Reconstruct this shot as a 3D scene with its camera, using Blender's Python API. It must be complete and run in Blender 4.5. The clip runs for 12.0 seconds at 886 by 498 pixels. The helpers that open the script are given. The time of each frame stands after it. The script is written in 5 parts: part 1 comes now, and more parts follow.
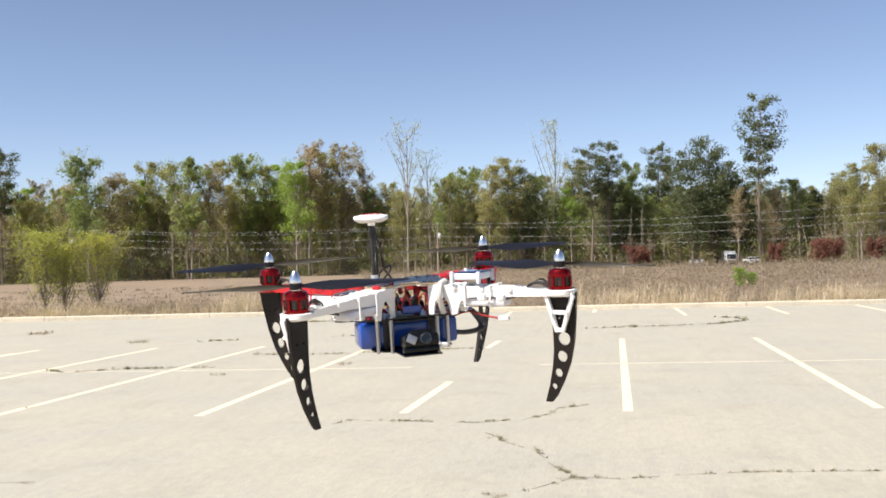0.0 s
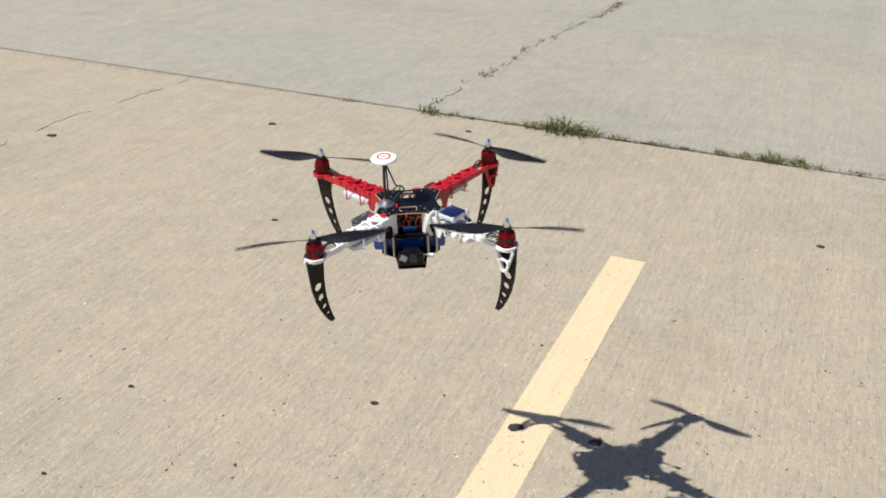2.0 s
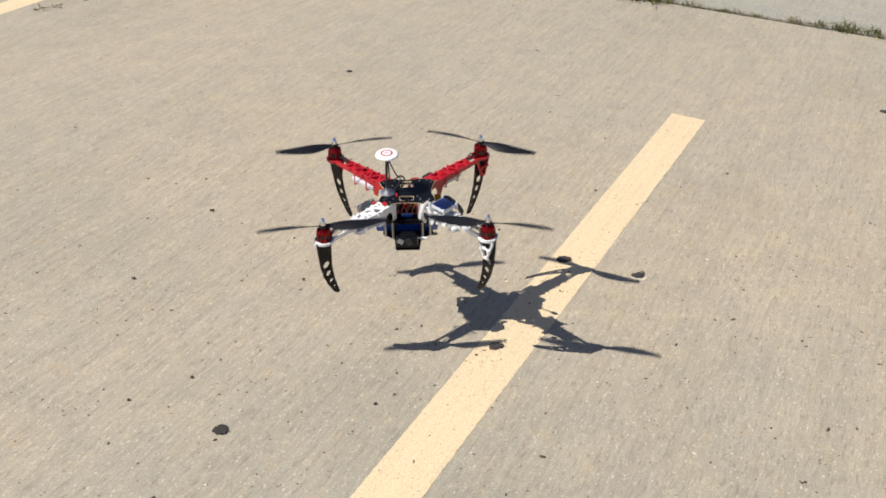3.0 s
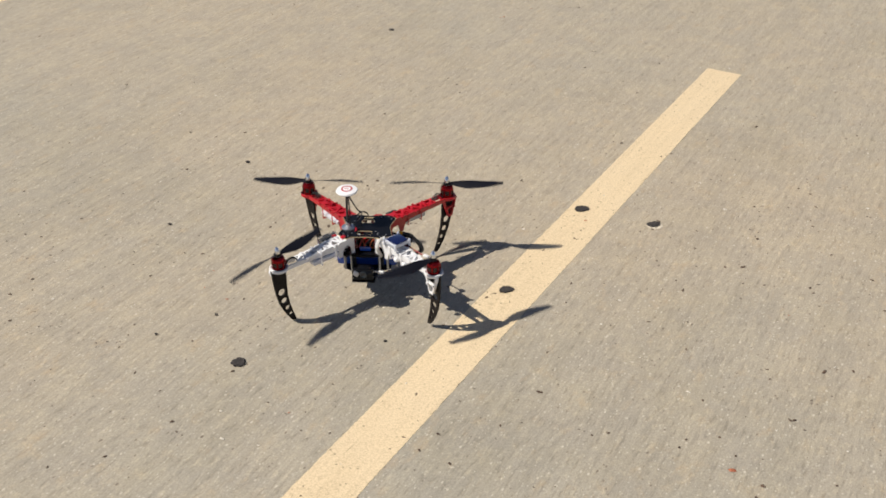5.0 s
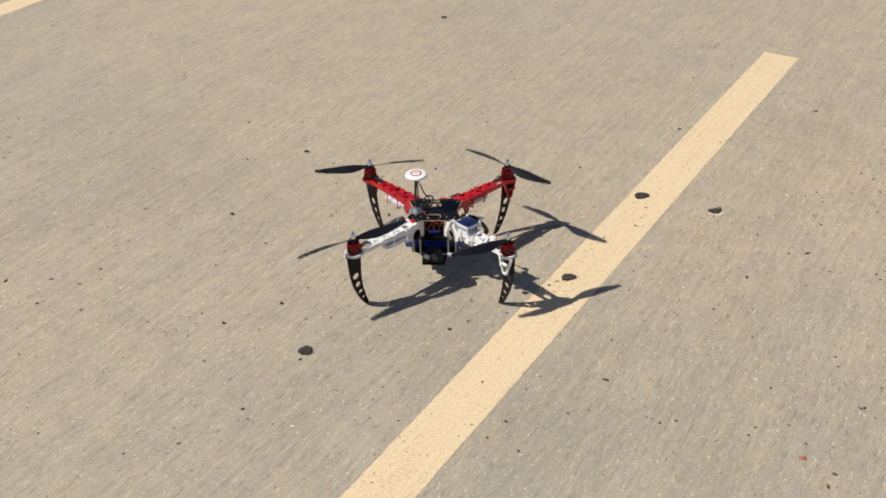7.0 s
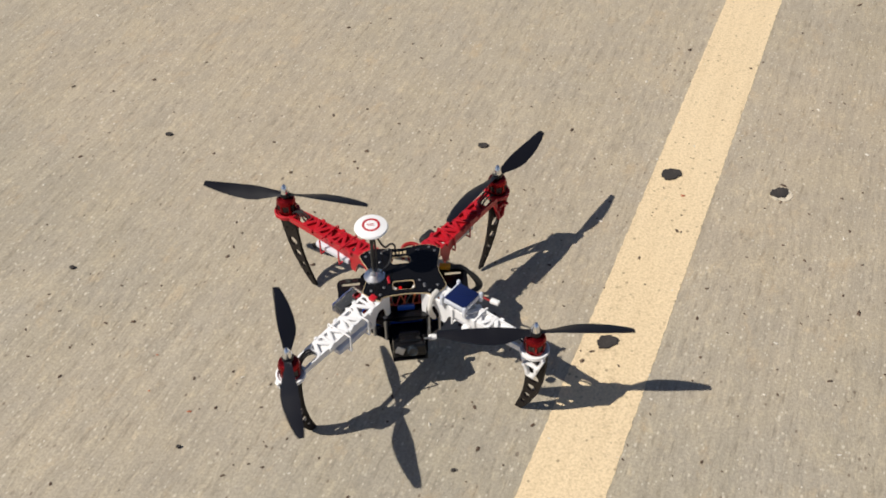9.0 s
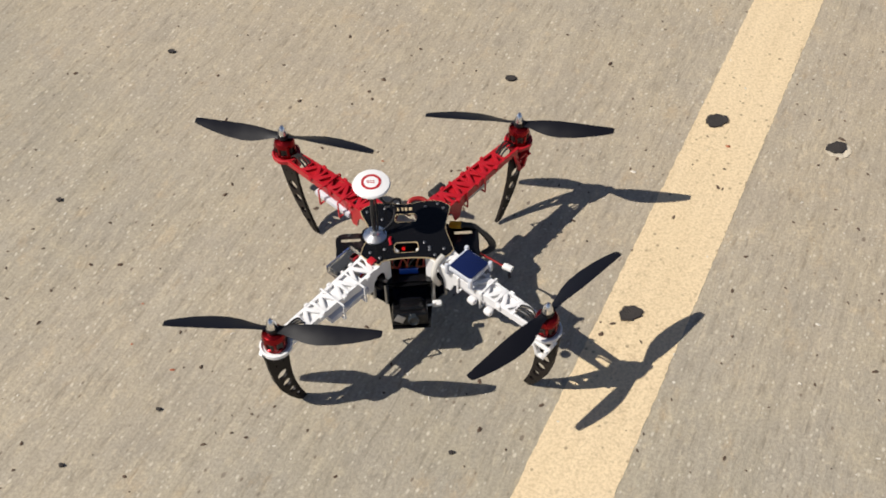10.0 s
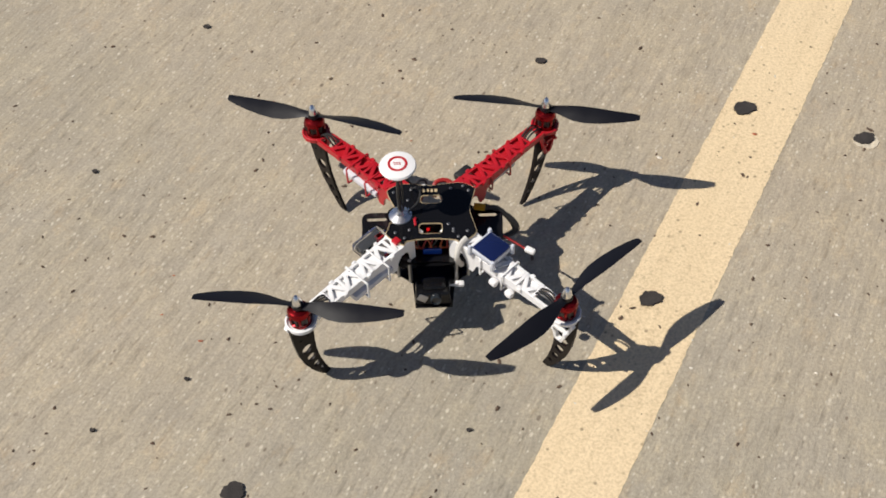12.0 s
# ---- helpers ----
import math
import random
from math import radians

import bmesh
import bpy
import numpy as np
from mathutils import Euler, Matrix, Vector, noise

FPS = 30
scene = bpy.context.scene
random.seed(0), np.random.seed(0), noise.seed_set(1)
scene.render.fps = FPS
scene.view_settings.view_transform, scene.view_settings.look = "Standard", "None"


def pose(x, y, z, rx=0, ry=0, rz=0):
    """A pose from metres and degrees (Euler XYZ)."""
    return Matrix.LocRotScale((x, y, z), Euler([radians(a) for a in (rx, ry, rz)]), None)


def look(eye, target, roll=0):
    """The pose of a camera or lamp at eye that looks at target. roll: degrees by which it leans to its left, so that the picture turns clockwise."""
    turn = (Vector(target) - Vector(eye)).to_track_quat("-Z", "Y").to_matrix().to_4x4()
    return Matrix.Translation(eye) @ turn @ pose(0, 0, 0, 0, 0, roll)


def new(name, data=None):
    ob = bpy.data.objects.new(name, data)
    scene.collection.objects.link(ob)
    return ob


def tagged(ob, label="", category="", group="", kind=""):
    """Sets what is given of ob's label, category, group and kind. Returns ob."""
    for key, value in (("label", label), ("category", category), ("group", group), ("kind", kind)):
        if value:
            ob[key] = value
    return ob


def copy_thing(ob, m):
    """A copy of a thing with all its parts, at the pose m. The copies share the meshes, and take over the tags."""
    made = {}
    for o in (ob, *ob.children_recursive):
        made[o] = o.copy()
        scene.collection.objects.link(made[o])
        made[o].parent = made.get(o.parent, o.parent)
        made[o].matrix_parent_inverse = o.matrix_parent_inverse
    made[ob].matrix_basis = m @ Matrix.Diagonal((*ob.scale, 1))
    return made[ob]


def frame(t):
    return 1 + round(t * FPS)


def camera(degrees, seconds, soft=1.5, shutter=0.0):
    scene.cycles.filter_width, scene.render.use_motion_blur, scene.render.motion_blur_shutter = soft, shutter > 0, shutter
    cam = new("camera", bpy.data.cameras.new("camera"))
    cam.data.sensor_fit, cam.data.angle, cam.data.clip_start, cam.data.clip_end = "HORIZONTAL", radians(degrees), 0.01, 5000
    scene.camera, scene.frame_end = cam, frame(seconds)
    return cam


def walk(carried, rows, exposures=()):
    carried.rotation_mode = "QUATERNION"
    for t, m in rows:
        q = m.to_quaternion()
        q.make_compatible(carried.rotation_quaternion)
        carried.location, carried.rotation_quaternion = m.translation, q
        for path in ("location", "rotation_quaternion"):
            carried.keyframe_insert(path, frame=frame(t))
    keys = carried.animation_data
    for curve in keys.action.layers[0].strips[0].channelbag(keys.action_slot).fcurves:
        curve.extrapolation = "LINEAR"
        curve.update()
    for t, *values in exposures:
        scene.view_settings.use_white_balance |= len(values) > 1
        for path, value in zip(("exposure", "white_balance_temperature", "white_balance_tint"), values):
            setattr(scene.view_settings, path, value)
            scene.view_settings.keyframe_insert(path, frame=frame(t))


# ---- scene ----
cam = camera(45.6, 12.0, 1.75, 0.08)

PATH = [
    (0, (-0.368, -1.131, 1.68), (0.311, 0.751, 1.706), -1.5),
    (0.5, (-0.197, -1.326, 1.588), (0.331, 0.599, 1.462), 0.6),
    (0.7, (-0.091, -1.373, 1.495), (0.326, 0.576, 1.327), 3.1),
    (0.8, (-0.063, -1.409, 1.468), (0.295, 0.539, 1.188), 2.9),
    (1, (-0.001, -1.462, 1.441), (0.324, 0.459, 0.991), 2.3),
    (1.5, (0.023, -1.537, 1.422), (0.288, 0.345, 0.799), 1.1),
    (2, (0.01, -1.667, 1.342), (0.283, 0.14, 0.531), 2.4),
    (2.5, (0.015, -1.816, 1.333), (0.234, -0.053, 0.414), 2.3),
    (3, (0.051, -1.874, 1.303), (0.167, -0.148, 0.3), 2.2),
    (3.2, (0.095, -1.885, 1.293), (0.16, -0.164, 0.275), 2.0),
    (4.8, (0.204, -1.976, 1.317), (0.133, -0.289, 0.245), -0.4),
    (5, (0.202, -1.98, 1.314), (0.161, -0.284, 0.255), -0.2),
    (5.5, (0.211, -1.986, 1.314), (0.204, -0.294, 0.248), -0.3),
    (6, (0.2, -1.993, 1.32), (0.212, -0.299, 0.258), -0.0),
    (6.5, (0.173, -2.01, 1.324), (0.074, -0.322, 0.256), -1.4),
    (6.7, (0.168, -2.015, 1.326), (0.048, -0.327, 0.26), -1.8),
    (8.5, (-0.023, -1.302, 1.24), (0.037, 0.192, -0.089), -1.7),
    (9, (-0.049, -1.043, 1.191), (0.098, 0.39, -0.196), -1.4),
    (9.5, (-0.049, -0.911, 1.18), (0.082, 0.426, -0.302), -4.1),
    (10, (0.017, -0.876, 1.157), (0.059, 0.404, -0.379), -1.8),
    (10.5, (0.031, -0.849, 1.157), (0.074, 0.395, -0.408), -2.1),
    (11, (0.028, -0.854, 1.153), (0.041, 0.379, -0.421), -2.9),
    (11.5, (0.025, -0.862, 1.166), (0.02, 0.376, -0.404), -2.8),
    (12, (0.028, -0.882, 1.184), (0.007, 0.358, -0.385), -2.5),
]
EXPOSURES = [(0.0, 0.88, 6450, 10), (0.5, 0.88, 6450, 10), (0.8, 0.79, 6450, 10), (1.0, 0.67, 6300, 9), (1.5, 0.39, 6250, 9), (2.0, 0.28, 6230, 9), (2.5, 0.27, 6280, 9),
             (3.2, 0.17, 6330, 10), (5.0, 0.0, 6550, 10), (12.0, -0.05, 6550, 10)]
walk(cam, [(t, look(eye, target, roll)) for t, eye, target, roll in PATH], EXPOSURES)

# ---- light ----
SUN = Vector((-0.131, -0.025, 0.165)).normalized()
world = bpy.data.worlds.new("sky")
scene.world = world
world.use_nodes = True
wn = world.node_tree
sky = wn.nodes.new("ShaderNodeTexSky")
sky.sky_type = "NISHITA"
sky.sun_disc = False
sky.sun_elevation = math.asin(SUN.z)
sky.sun_rotation = math.atan2(SUN.x, SUN.y)
sky.air_density, sky.dust_density, sky.ozone_density = 0.62, 0.3, 3.0
wn.nodes["Background"].inputs["Strength"].default_value = 0.094
tint = wn.nodes.new("ShaderNodeMix")
tint.data_type, tint.blend_type = "RGBA", "MULTIPLY"
tint.inputs[0].default_value = 1.0
tint.inputs[7].default_value = (1.16, 0.98, 0.88, 1)
wn.links.new(sky.outputs["Color"], tint.inputs[6])
wn.links.new(tint.outputs[2], wn.nodes["Background"].inputs["Color"])
sun = new("sun", bpy.data.lights.new("sun", "SUN"))
sun.data.energy, sun.data.angle, sun.data.color = 5.0, radians(0.55), (1.0, 0.95, 0.87)
sun.matrix_world = look(SUN * 50, (0, 0, 0))

# ---- materials ----


class Nodes:
    """A small writer of node materials."""

    def __init__(self, name, rough=0.6, metal=0.0):
        self.m = bpy.data.materials.new(name)
        self.m.use_nodes = True
        self.t = self.m.node_tree
        self.b = self.t.nodes["Principled BSDF"]
        self.b.inputs["Roughness"].default_value = rough
        self.b.inputs["Metallic"].default_value = metal

    def n(self, kind, **inputs):
        node = self.t.nodes.new("ShaderNode" + kind)
        for key, value in inputs.items():
            self.put(node.inputs[key.replace("_", " ")], value)
        return node

    def put(self, socket, value):
        if isinstance(value, bpy.types.NodeSocket):
            self.t.links.new(value, socket)
        else:
            socket.default_value = value

    def place(self, scale=(1, 1, 1), turn=0.0):
        geo = self.n("NewGeometry")
        mp = self.n("Mapping", Vector=geo.outputs["Position"])
        mp.vector_type = "TEXTURE"
        mp.inputs["Rotation"].default_value = (0, 0, turn)
        mp.inputs["Scale"].default_value = [1 / s for s in scale]
        return mp.outputs["Vector"]

    def local(self, scale=(1, 1, 1)):
        tc = self.n("TexCoord")
        mp = self.n("Mapping", Vector=tc.outputs["Object"])
        mp.inputs["Scale"].default_value = scale
        return mp.outputs["Vector"]

    def noise(self, vector, scale, detail=4, rough=0.6):
        return self.n("TexNoise", Vector=vector, Scale=scale, Detail=detail, Roughness=rough).outputs["Fac"]

    def spots(self, vector, scale):
        v = self.n("TexVoronoi", Vector=vector, Scale=scale)
        return v.outputs["Distance"], v.outputs["Color"]

    def ramp(self, fac, *stops):
        r = self.n("ValToRGB", Fac=fac)
        e = r.color_ramp.elements
        while len(e) < len(stops):
            e.new(0.5)
        for el, (at, c) in zip(e, stops):
            el.position = at
            el.color = (c, c, c, 1) if isinstance(c, (int, float)) else (*c, 1)
        return r.outputs["Color"]

    def mix(self, fac, a, b, blend="MIX"):
        x = self.t.nodes.new("ShaderNodeMix")
        x.data_type, x.blend_type = "RGBA", blend
        for socket, value in ((x.inputs[0], fac), (x.inputs[6], a), (x.inputs[7], b)):
            if isinstance(value, tuple):
                value = (*value, 1)
            self.put(socket, value)
        return x.outputs[2]

    def math(self, op, a, b):
        x = self.t.nodes.new("ShaderNodeMath")
        x.operation = op
        self.put(x.inputs[0], a)
        self.put(x.inputs[1], b)
        return x.outputs[0]

    def done(self, color=None, bump=None, strength=0.3, distance=0.002, rough=None):
        if color is not None:
            self.put(self.b.inputs["Base Color"], (*color, 1) if isinstance(color, tuple) else color)
        if rough is not None:
            self.put(self.b.inputs["Roughness"], rough)
        if bump is not None:
            bp = self.n("Bump", Height=bump, Strength=strength, Distance=distance)
            self.t.links.new(bp.outputs["Normal"], self.b.inputs["Normal"])
        return self.m


STALL = radians(61.2)


def concrete(name, warm, cool):
    k = Nodes(name, 0.85)
    p = k.place()
    big = k.noise(p, 0.45, 5)
    col = k.mix(k.ramp(big, (0.35, 0.0), (0.68, 1.0)), warm, cool)
    # broom-finish drag marks along the stalls
    drag = k.noise(k.place((4.5, 62, 1), STALL), 1.0, 5, 0.65)
    swath = k.noise(k.place((0.5, 7, 1), STALL), 1.0, 4, 0.6)
    nick = k.noise(k.place((26, 120, 1), STALL), 1.0, 3, 0.6)
    col = k.mix(k.ramp(drag, (0.40, 0.0), (0.70, 0.46)), col, k.mix(1.0, col, (0.66, 0.66, 0.65), "MULTIPLY"))
    col = k.mix(k.ramp(swath, (0.42, 0.0), (0.70, 0.32)), col, k.mix(1.0, col, (0.80, 0.81, 0.80), "MULTIPLY"))
    col = k.mix(k.ramp(nick, (0.55, 0.0), (0.72, 0.62)), col, k.mix(1.0, col, (0.52, 0.50, 0.47), "MULTIPLY"))
    mid = k.noise(p, 9, 6, 0.7)
    col = k.mix(k.ramp(mid, (0.4, 0.0), (0.70, 0.6)), col, k.mix(1.0, col, (1.28, 1.24, 1.12), "MULTIPLY"))
    fleck = k.noise(k.place((42, 70, 1), STALL), 1.0, 4, 0.7)
    col = k.mix(k.ramp(fleck, (0.53, 0.0), (0.70, 0.7)), col, k.mix(1.0, col, (1.36, 1.32, 1.24), "MULTIPLY"))
    stain = k.noise(p, 1.1, 7, 0.62)
    col = k.mix(k.ramp(stain, (0.52, 0.0), (0.66, 0.45)), col, k.mix(1.0, col, (0.80, 0.80, 0.77), "MULTIPLY"))
    rust = k.noise(k.place((11, 18, 1), STALL), 1.0, 6, 0.72)
    col = k.mix(k.ramp(rust, (0.56, 0.0), (0.74, 0.40)), col, (0.56, 0.385, 0.20))
    grain = k.noise(p, 230, 3, 0.7)
    col = k.mix(k.ramp(grain, (0.3, 0.42), (0.60, 0.0)), col, (0.15, 0.13, 0.105))
    # pale aggregate and dark grit showing through the worn skin
    for scale, lo, hi, near, far, tone, channel in ((130, 0.88, 0.98, 0.14, 0.42, (0.62, 0.55, 0.43), 0), (70, 0.965, 0.99, 0.08, 0.24, (0.64, 0.575, 0.46), 2), (170, 0.90, 0.98, 0.10, 0.36, (0.60, 0.54, 0.43), 2),
                                                   (85, 0.87, 0.95, 0.12, 0.25, (0.13, 0.09, 0.06), 1), (40, 0.955, 0.985, 0.10, 0.16, (0.12, 0.085, 0.06), 0)):
        d, c = k.spots(k.place((0.75, 1.25, 1), STALL), scale)
        pick = k.ramp(k.n("SeparateColor", Color=c).outputs[channel], (lo, 0.0), (hi, 0.85))
        col = k.mix(k.math("MULTIPLY", k.ramp(d, (near, 0.85), (far, 0.0)), pick), col, tone)
    rough_map = k.math("ADD", k.math("MULTIPLY", drag, 0.8), k.math("SUBTRACT", k.math("MULTIPLY", grain, 0.7), nick))
    return k.done(col, k.math("ADD", rough_map, k.math("MULTIPLY", mid, 1.5)), 0.45, 0.003)


M_SLAB = concrete("concrete_slab", (0.436, 0.365, 0.270), (0.380, 0.345, 0.277))
M_SLAB_FAR = concrete("concrete_slab_grey", (0.384, 0.355, 0.293), (0.346, 0.331, 0.286))
M_KERB = concrete("concrete_kerb", (0.62, 0.55, 0.44), (0.52, 0.47, 0.38))


def road_paint(name, one, two):
    k = Nodes(name, 0.7)
    p = k.place()
    base = k.mix(k.noise(p, 6, 5), one, two)
    worn = k.ramp(k.noise(p, 75, 7, 0.8), (0.54, 0.0), (0.66, 0.85))
    patchy = k.ramp(k.noise(p, 5, 3), (0.45, 0.15), (0.7, 1.0))
    col = k.mix(k.math("MULTIPLY", worn, patchy), base, (0.30, 0.22, 0.13))
    drag = k.noise(k.place((2.2, 70, 1), STALL), 1.0, 6, 0.7)
    col = k.mix(k.ramp(drag, (0.40, 0.0), (0.7, 0.4)), col, k.mix(1.0, col, (0.74, 0.72, 0.68), "MULTIPLY"))
    scuff = k.noise(k.place((14, 110, 1), STALL - 0.06), 1.0, 3, 0.6)
    col = k.mix(k.ramp(scuff, (0.66, 0.0), (0.76, 0.75)), col, (0.26, 0.19, 0.11))
    pit, who = k.spots(p, 110)
    some = k.ramp(k.n("SeparateColor", Color=who).outputs[0], (0.84, 0.0), (0.95, 0.9))
    col = k.mix(k.math("MULTIPLY", k.ramp(pit, (0.16, 0.9), (0.34, 0.0)), some), col, (0.24, 0.18, 0.11))
    grain = k.noise(p, 240, 3, 0.7)
    col = k.mix(k.ramp(grain, (0.30, 0.5), (0.58, 0.0)), col, (0.36, 0.26, 0.15))
    return k.done(col, grain, 0.4, 0.002)


M_PAINT = road_paint("road_paint", (0.80, 0.625, 0.385), (0.75, 0.60, 0.39))
# same paint on the far lines, their overexposure put into a paler colour
M_PAINT_FAR = road_paint("road_paint_overexposed", (0.78, 0.67, 0.48), (0.73, 0.635, 0.47))


def dirt(name, a, b, scale, bump=0.5, dist=0.05):
    k = Nodes(name, 0.95)
    p = k.place()
    n1, n2 = k.noise(p, scale, 6, 0.7), k.noise(p, scale * 14, 4, 0.7)
    col = k.mix(k.ramp(n1, (0.35, 0.0), (0.65, 1.0)), a, b)
    col = k.mix(k.ramp(n2, (0.35, 0.5), (0.65, 0.0)), col, k.mix(1.0, col, (0.5, 0.5, 0.5), "MULTIPLY"))
    return k.done(col, n2, bump, dist)


M_FIELD = dirt("dry_field", (0.27, 0.19, 0.12), (0.19, 0.14, 0.095), 0.12)
M_JOINT = dirt("joint_dirt", (0.06, 0.045, 0.03), (0.03, 0.024, 0.018), 8, 0.5, 0.01)
M_TAR = dirt("tar", (0.035, 0.03, 0.027), (0.06, 0.05, 0.045), 40, 0.6, 0.004)


def leaf(name, a, b, soft=0.35, light=None):
    k = Nodes(name, 0.7)
    k.b.inputs["Specular IOR Level"].default_value = 0.12
    geo = k.n("NewGeometry")
    info = k.n("ObjectInfo")
    col = k.mix(geo.outputs["Random Per Island"], a, b)
    col = k.mix(k.math("MULTIPLY", info.outputs["Random"], 0.5), col, k.mix(1.0, col, (0.72, 0.80, 0.8), "MULTIPLY"))
    k.put(k.b.inputs["Base Color"], col)
    tr = k.n("BsdfTranslucent", Color=k.mix(1.0, col, (1.25, 1.25, 0.8), "MULTIPLY"))
    mx = k.n("MixShader", Fac=soft)
    k.t.links.new(k.b.outputs[0], mx.inputs[1])
    k.t.links.new(tr.outputs[0], mx.inputs[2])
    k.t.links.new(mx.outputs[0], k.t.nodes["Material Output"].inputs["Surface"])
    return k.m


M_LEAF = {
    "green": leaf("leaf_green", (0.21, 0.255, 0.095), (0.31, 0.335, 0.15), 0.6),
    "bright": leaf("leaf_bright", (0.24, 0.33, 0.07), (0.34, 0.42, 0.12), 0.55),
    "olive": leaf("leaf_olive", (0.29, 0.275, 0.125), (0.39, 0.355, 0.185), 0.6),
    "brown": leaf("leaf_bud", (0.33, 0.265, 0.175), (0.43, 0.345, 0.24), 0.6),
    "pale": leaf("leaf_pale", (0.36, 0.40, 0.25), (0.46, 0.48, 0.32), 0.6),
    "pine": leaf("pine_needle", (0.085, 0.105, 0.055), (0.15, 0.165, 0.085), 0.4),
    "willow": leaf("leaf_willow", (0.36, 0.37, 0.085), (0.47, 0.45, 0.13), 0.5),
    "red": leaf("leaf_red", (0.19, 0.085, 0.07), (0.27, 0.13, 0.10), 0.5),
    "brush": leaf("brush", (0.22, 0.205, 0.115), (0.33, 0.285, 0.175), 0.55),
    "weed": leaf("weed_green", (0.085, 0.095, 0.032), (0.20, 0.18, 0.075)),
    "dead": leaf("weed_dry", (0.15, 0.11, 0.06), (0.27, 0.20, 0.11)),
    "straw": leaf("straw", (0.46, 0.37, 0.265), (0.60, 0.49, 0.365)),
    "bramble": leaf("bramble", (0.28, 0.22, 0.18), (0.41, 0.33, 0.275), 0.6),
}


def bark(name, a, b):
    k = Nodes(name, 0.9)
    v = k.local((6, 6, 1.2))
    n1 = k.noise(v, 2, 5, 0.7)
    return k.done(k.mix(n1, a, b), n1, 0.6, 0.03)


M_BARK = bark("bark_grey", (0.17, 0.14, 0.11), (0.27, 0.23, 0.18))
M_BARK_PINE = bark("bark_pine", (0.13, 0.10, 0.08), (0.20, 0.155, 0.12))


def plain(name, color, rough=0.45, metal=0.0, wear=0.12, scale=180, bump=0.12, coat=0.0, spec=0.5):
    k = Nodes(name, rough, metal)
    p = k.local()
    a, b = k.noise(p, scale, 3), k.noise(p, scale * 0.12, 4)
    col = k.mix(k.ramp(b, (0.3, 0.0), (0.7, wear * 2)), color, k.mix(1.0, color, (0.72, 0.72, 0.72), "MULTIPLY"))
    col = k.mix(k.math("MULTIPLY", a, wear), col, k.mix(1.0, col, (1.3, 1.3, 1.3), "MULTIPLY"))
    k.b.inputs["Coat Weight"].default_value = coat
    k.b.inputs["Specular IOR Level"].default_value = spec
    return k.done(col, a, bump, 0.0004, k.ramp(b, (0.3, max(rough - 0.08, 0.02)), (0.7, min(rough + 0.1, 1.0))))


M_RED = plain("red_nylon", (0.44, 0.010, 0.018), 0.34)
M_WHITE = plain("white_nylon", (0.80, 0.79, 0.78), 0.42)
M_BLACK = plain("black_fibre", (0.006, 0.006, 0.007), 0.19, bump=0.05, spec=0.25)
M_LEG = plain("leg_laminate", (0.011, 0.008, 0.007), 0.5, bump=0.2, spec=0.2)
M_EDGE = plain("bare_laminate_edge", (0.50, 0.38, 0.22), 0.6)
M_PROP = plain("propeller_nylon", (0.007, 0.007, 0.010), 0.36, bump=0.05, spec=0.28)
M_METAL = plain("machined_aluminium", (0.78, 0.78, 0.79), 0.24, 1.0, 0.05)
M_REDMETAL = plain("red_anodised", (0.23, 0.006, 0.010), 0.24, 0.85, 0.06)
M_DARK = plain("motor_windings", (0.035, 0.02, 0.016), 0.5)
M_BLUE = plain("blue_shrink_wrap", (0.006, 0.046, 0.27), 0.22, coat=0.4)
M_SCREEN = plain("dark_blue_screen", (0.006, 0.012, 0.06), 0.10, bump=0.0, coat=0.5)
M_CLEARWHITE = plain("clear_plastic_case", (0.58, 0.60, 0.65), 0.18, coat=0.5)
M_SCREW = plain("dark_screw", (0.16, 0.16, 0.17), 0.45, 1.0)
M_STEEL = plain("steel", (0.42, 0.42, 0.43), 0.4, 1.0)
M_WIRE = plain("black_wire", (0.018, 0.017, 0.017), 0.5)
M_WIRERED = plain("red_wire", (0.30, 0.012, 0.010), 0.45)
M_WIREORANGE = plain("orange_wire", (0.33, 0.07, 0.012), 0.45)
M_YELLOW = plain("yellow_connector", (0.72, 0.38, 0.02), 0.45)
M_TAPE = plain("grey_tape", (0.58, 0.55, 0.50), 0.6)
M_WRAP = plain("milky_shrink_wrap", (0.62, 0.62, 0.66), 0.25, coat=0.3)
M_CARWHITE = plain("vehicle_white", (0.50, 0.50, 0.51), 0.3, scale=8)
M_GLASSDARK = plain("dark_glass", (0.02, 0.025, 0.03), 0.08, bump=0.0)
M_RUBBER = plain("tyre_rubber", (0.02, 0.02, 0.02), 0.8)
M_POLE = bark("pole_wood", (0.22, 0.17, 0.12), (0.32, 0.26, 0.2))
M_CABLE = plain("cable_grey", (0.42, 0.42, 0.42), 0.4, scale=2)


def clear_plastic():
    k = Nodes("clear_film", 0.12)
    k.b.inputs["Transmission Weight"].default_value = 0.95
    k.b.inputs["IOR"].default_value = 1.12
    return k.done((0.85, 0.86, 0.88))


M_FILM = clear_plastic()


def lit(name, color, power):
    k = Nodes(name, 0.4)
    k.b.inputs["Emission Color"].default_value = (*color, 1)
    k.b.inputs["Emission Strength"].default_value = power
    return k.done(color)


M_LED = lit("red_lamp", (0.9, 0.01, 0.01), 0.7)

# ---- mesh helpers ----


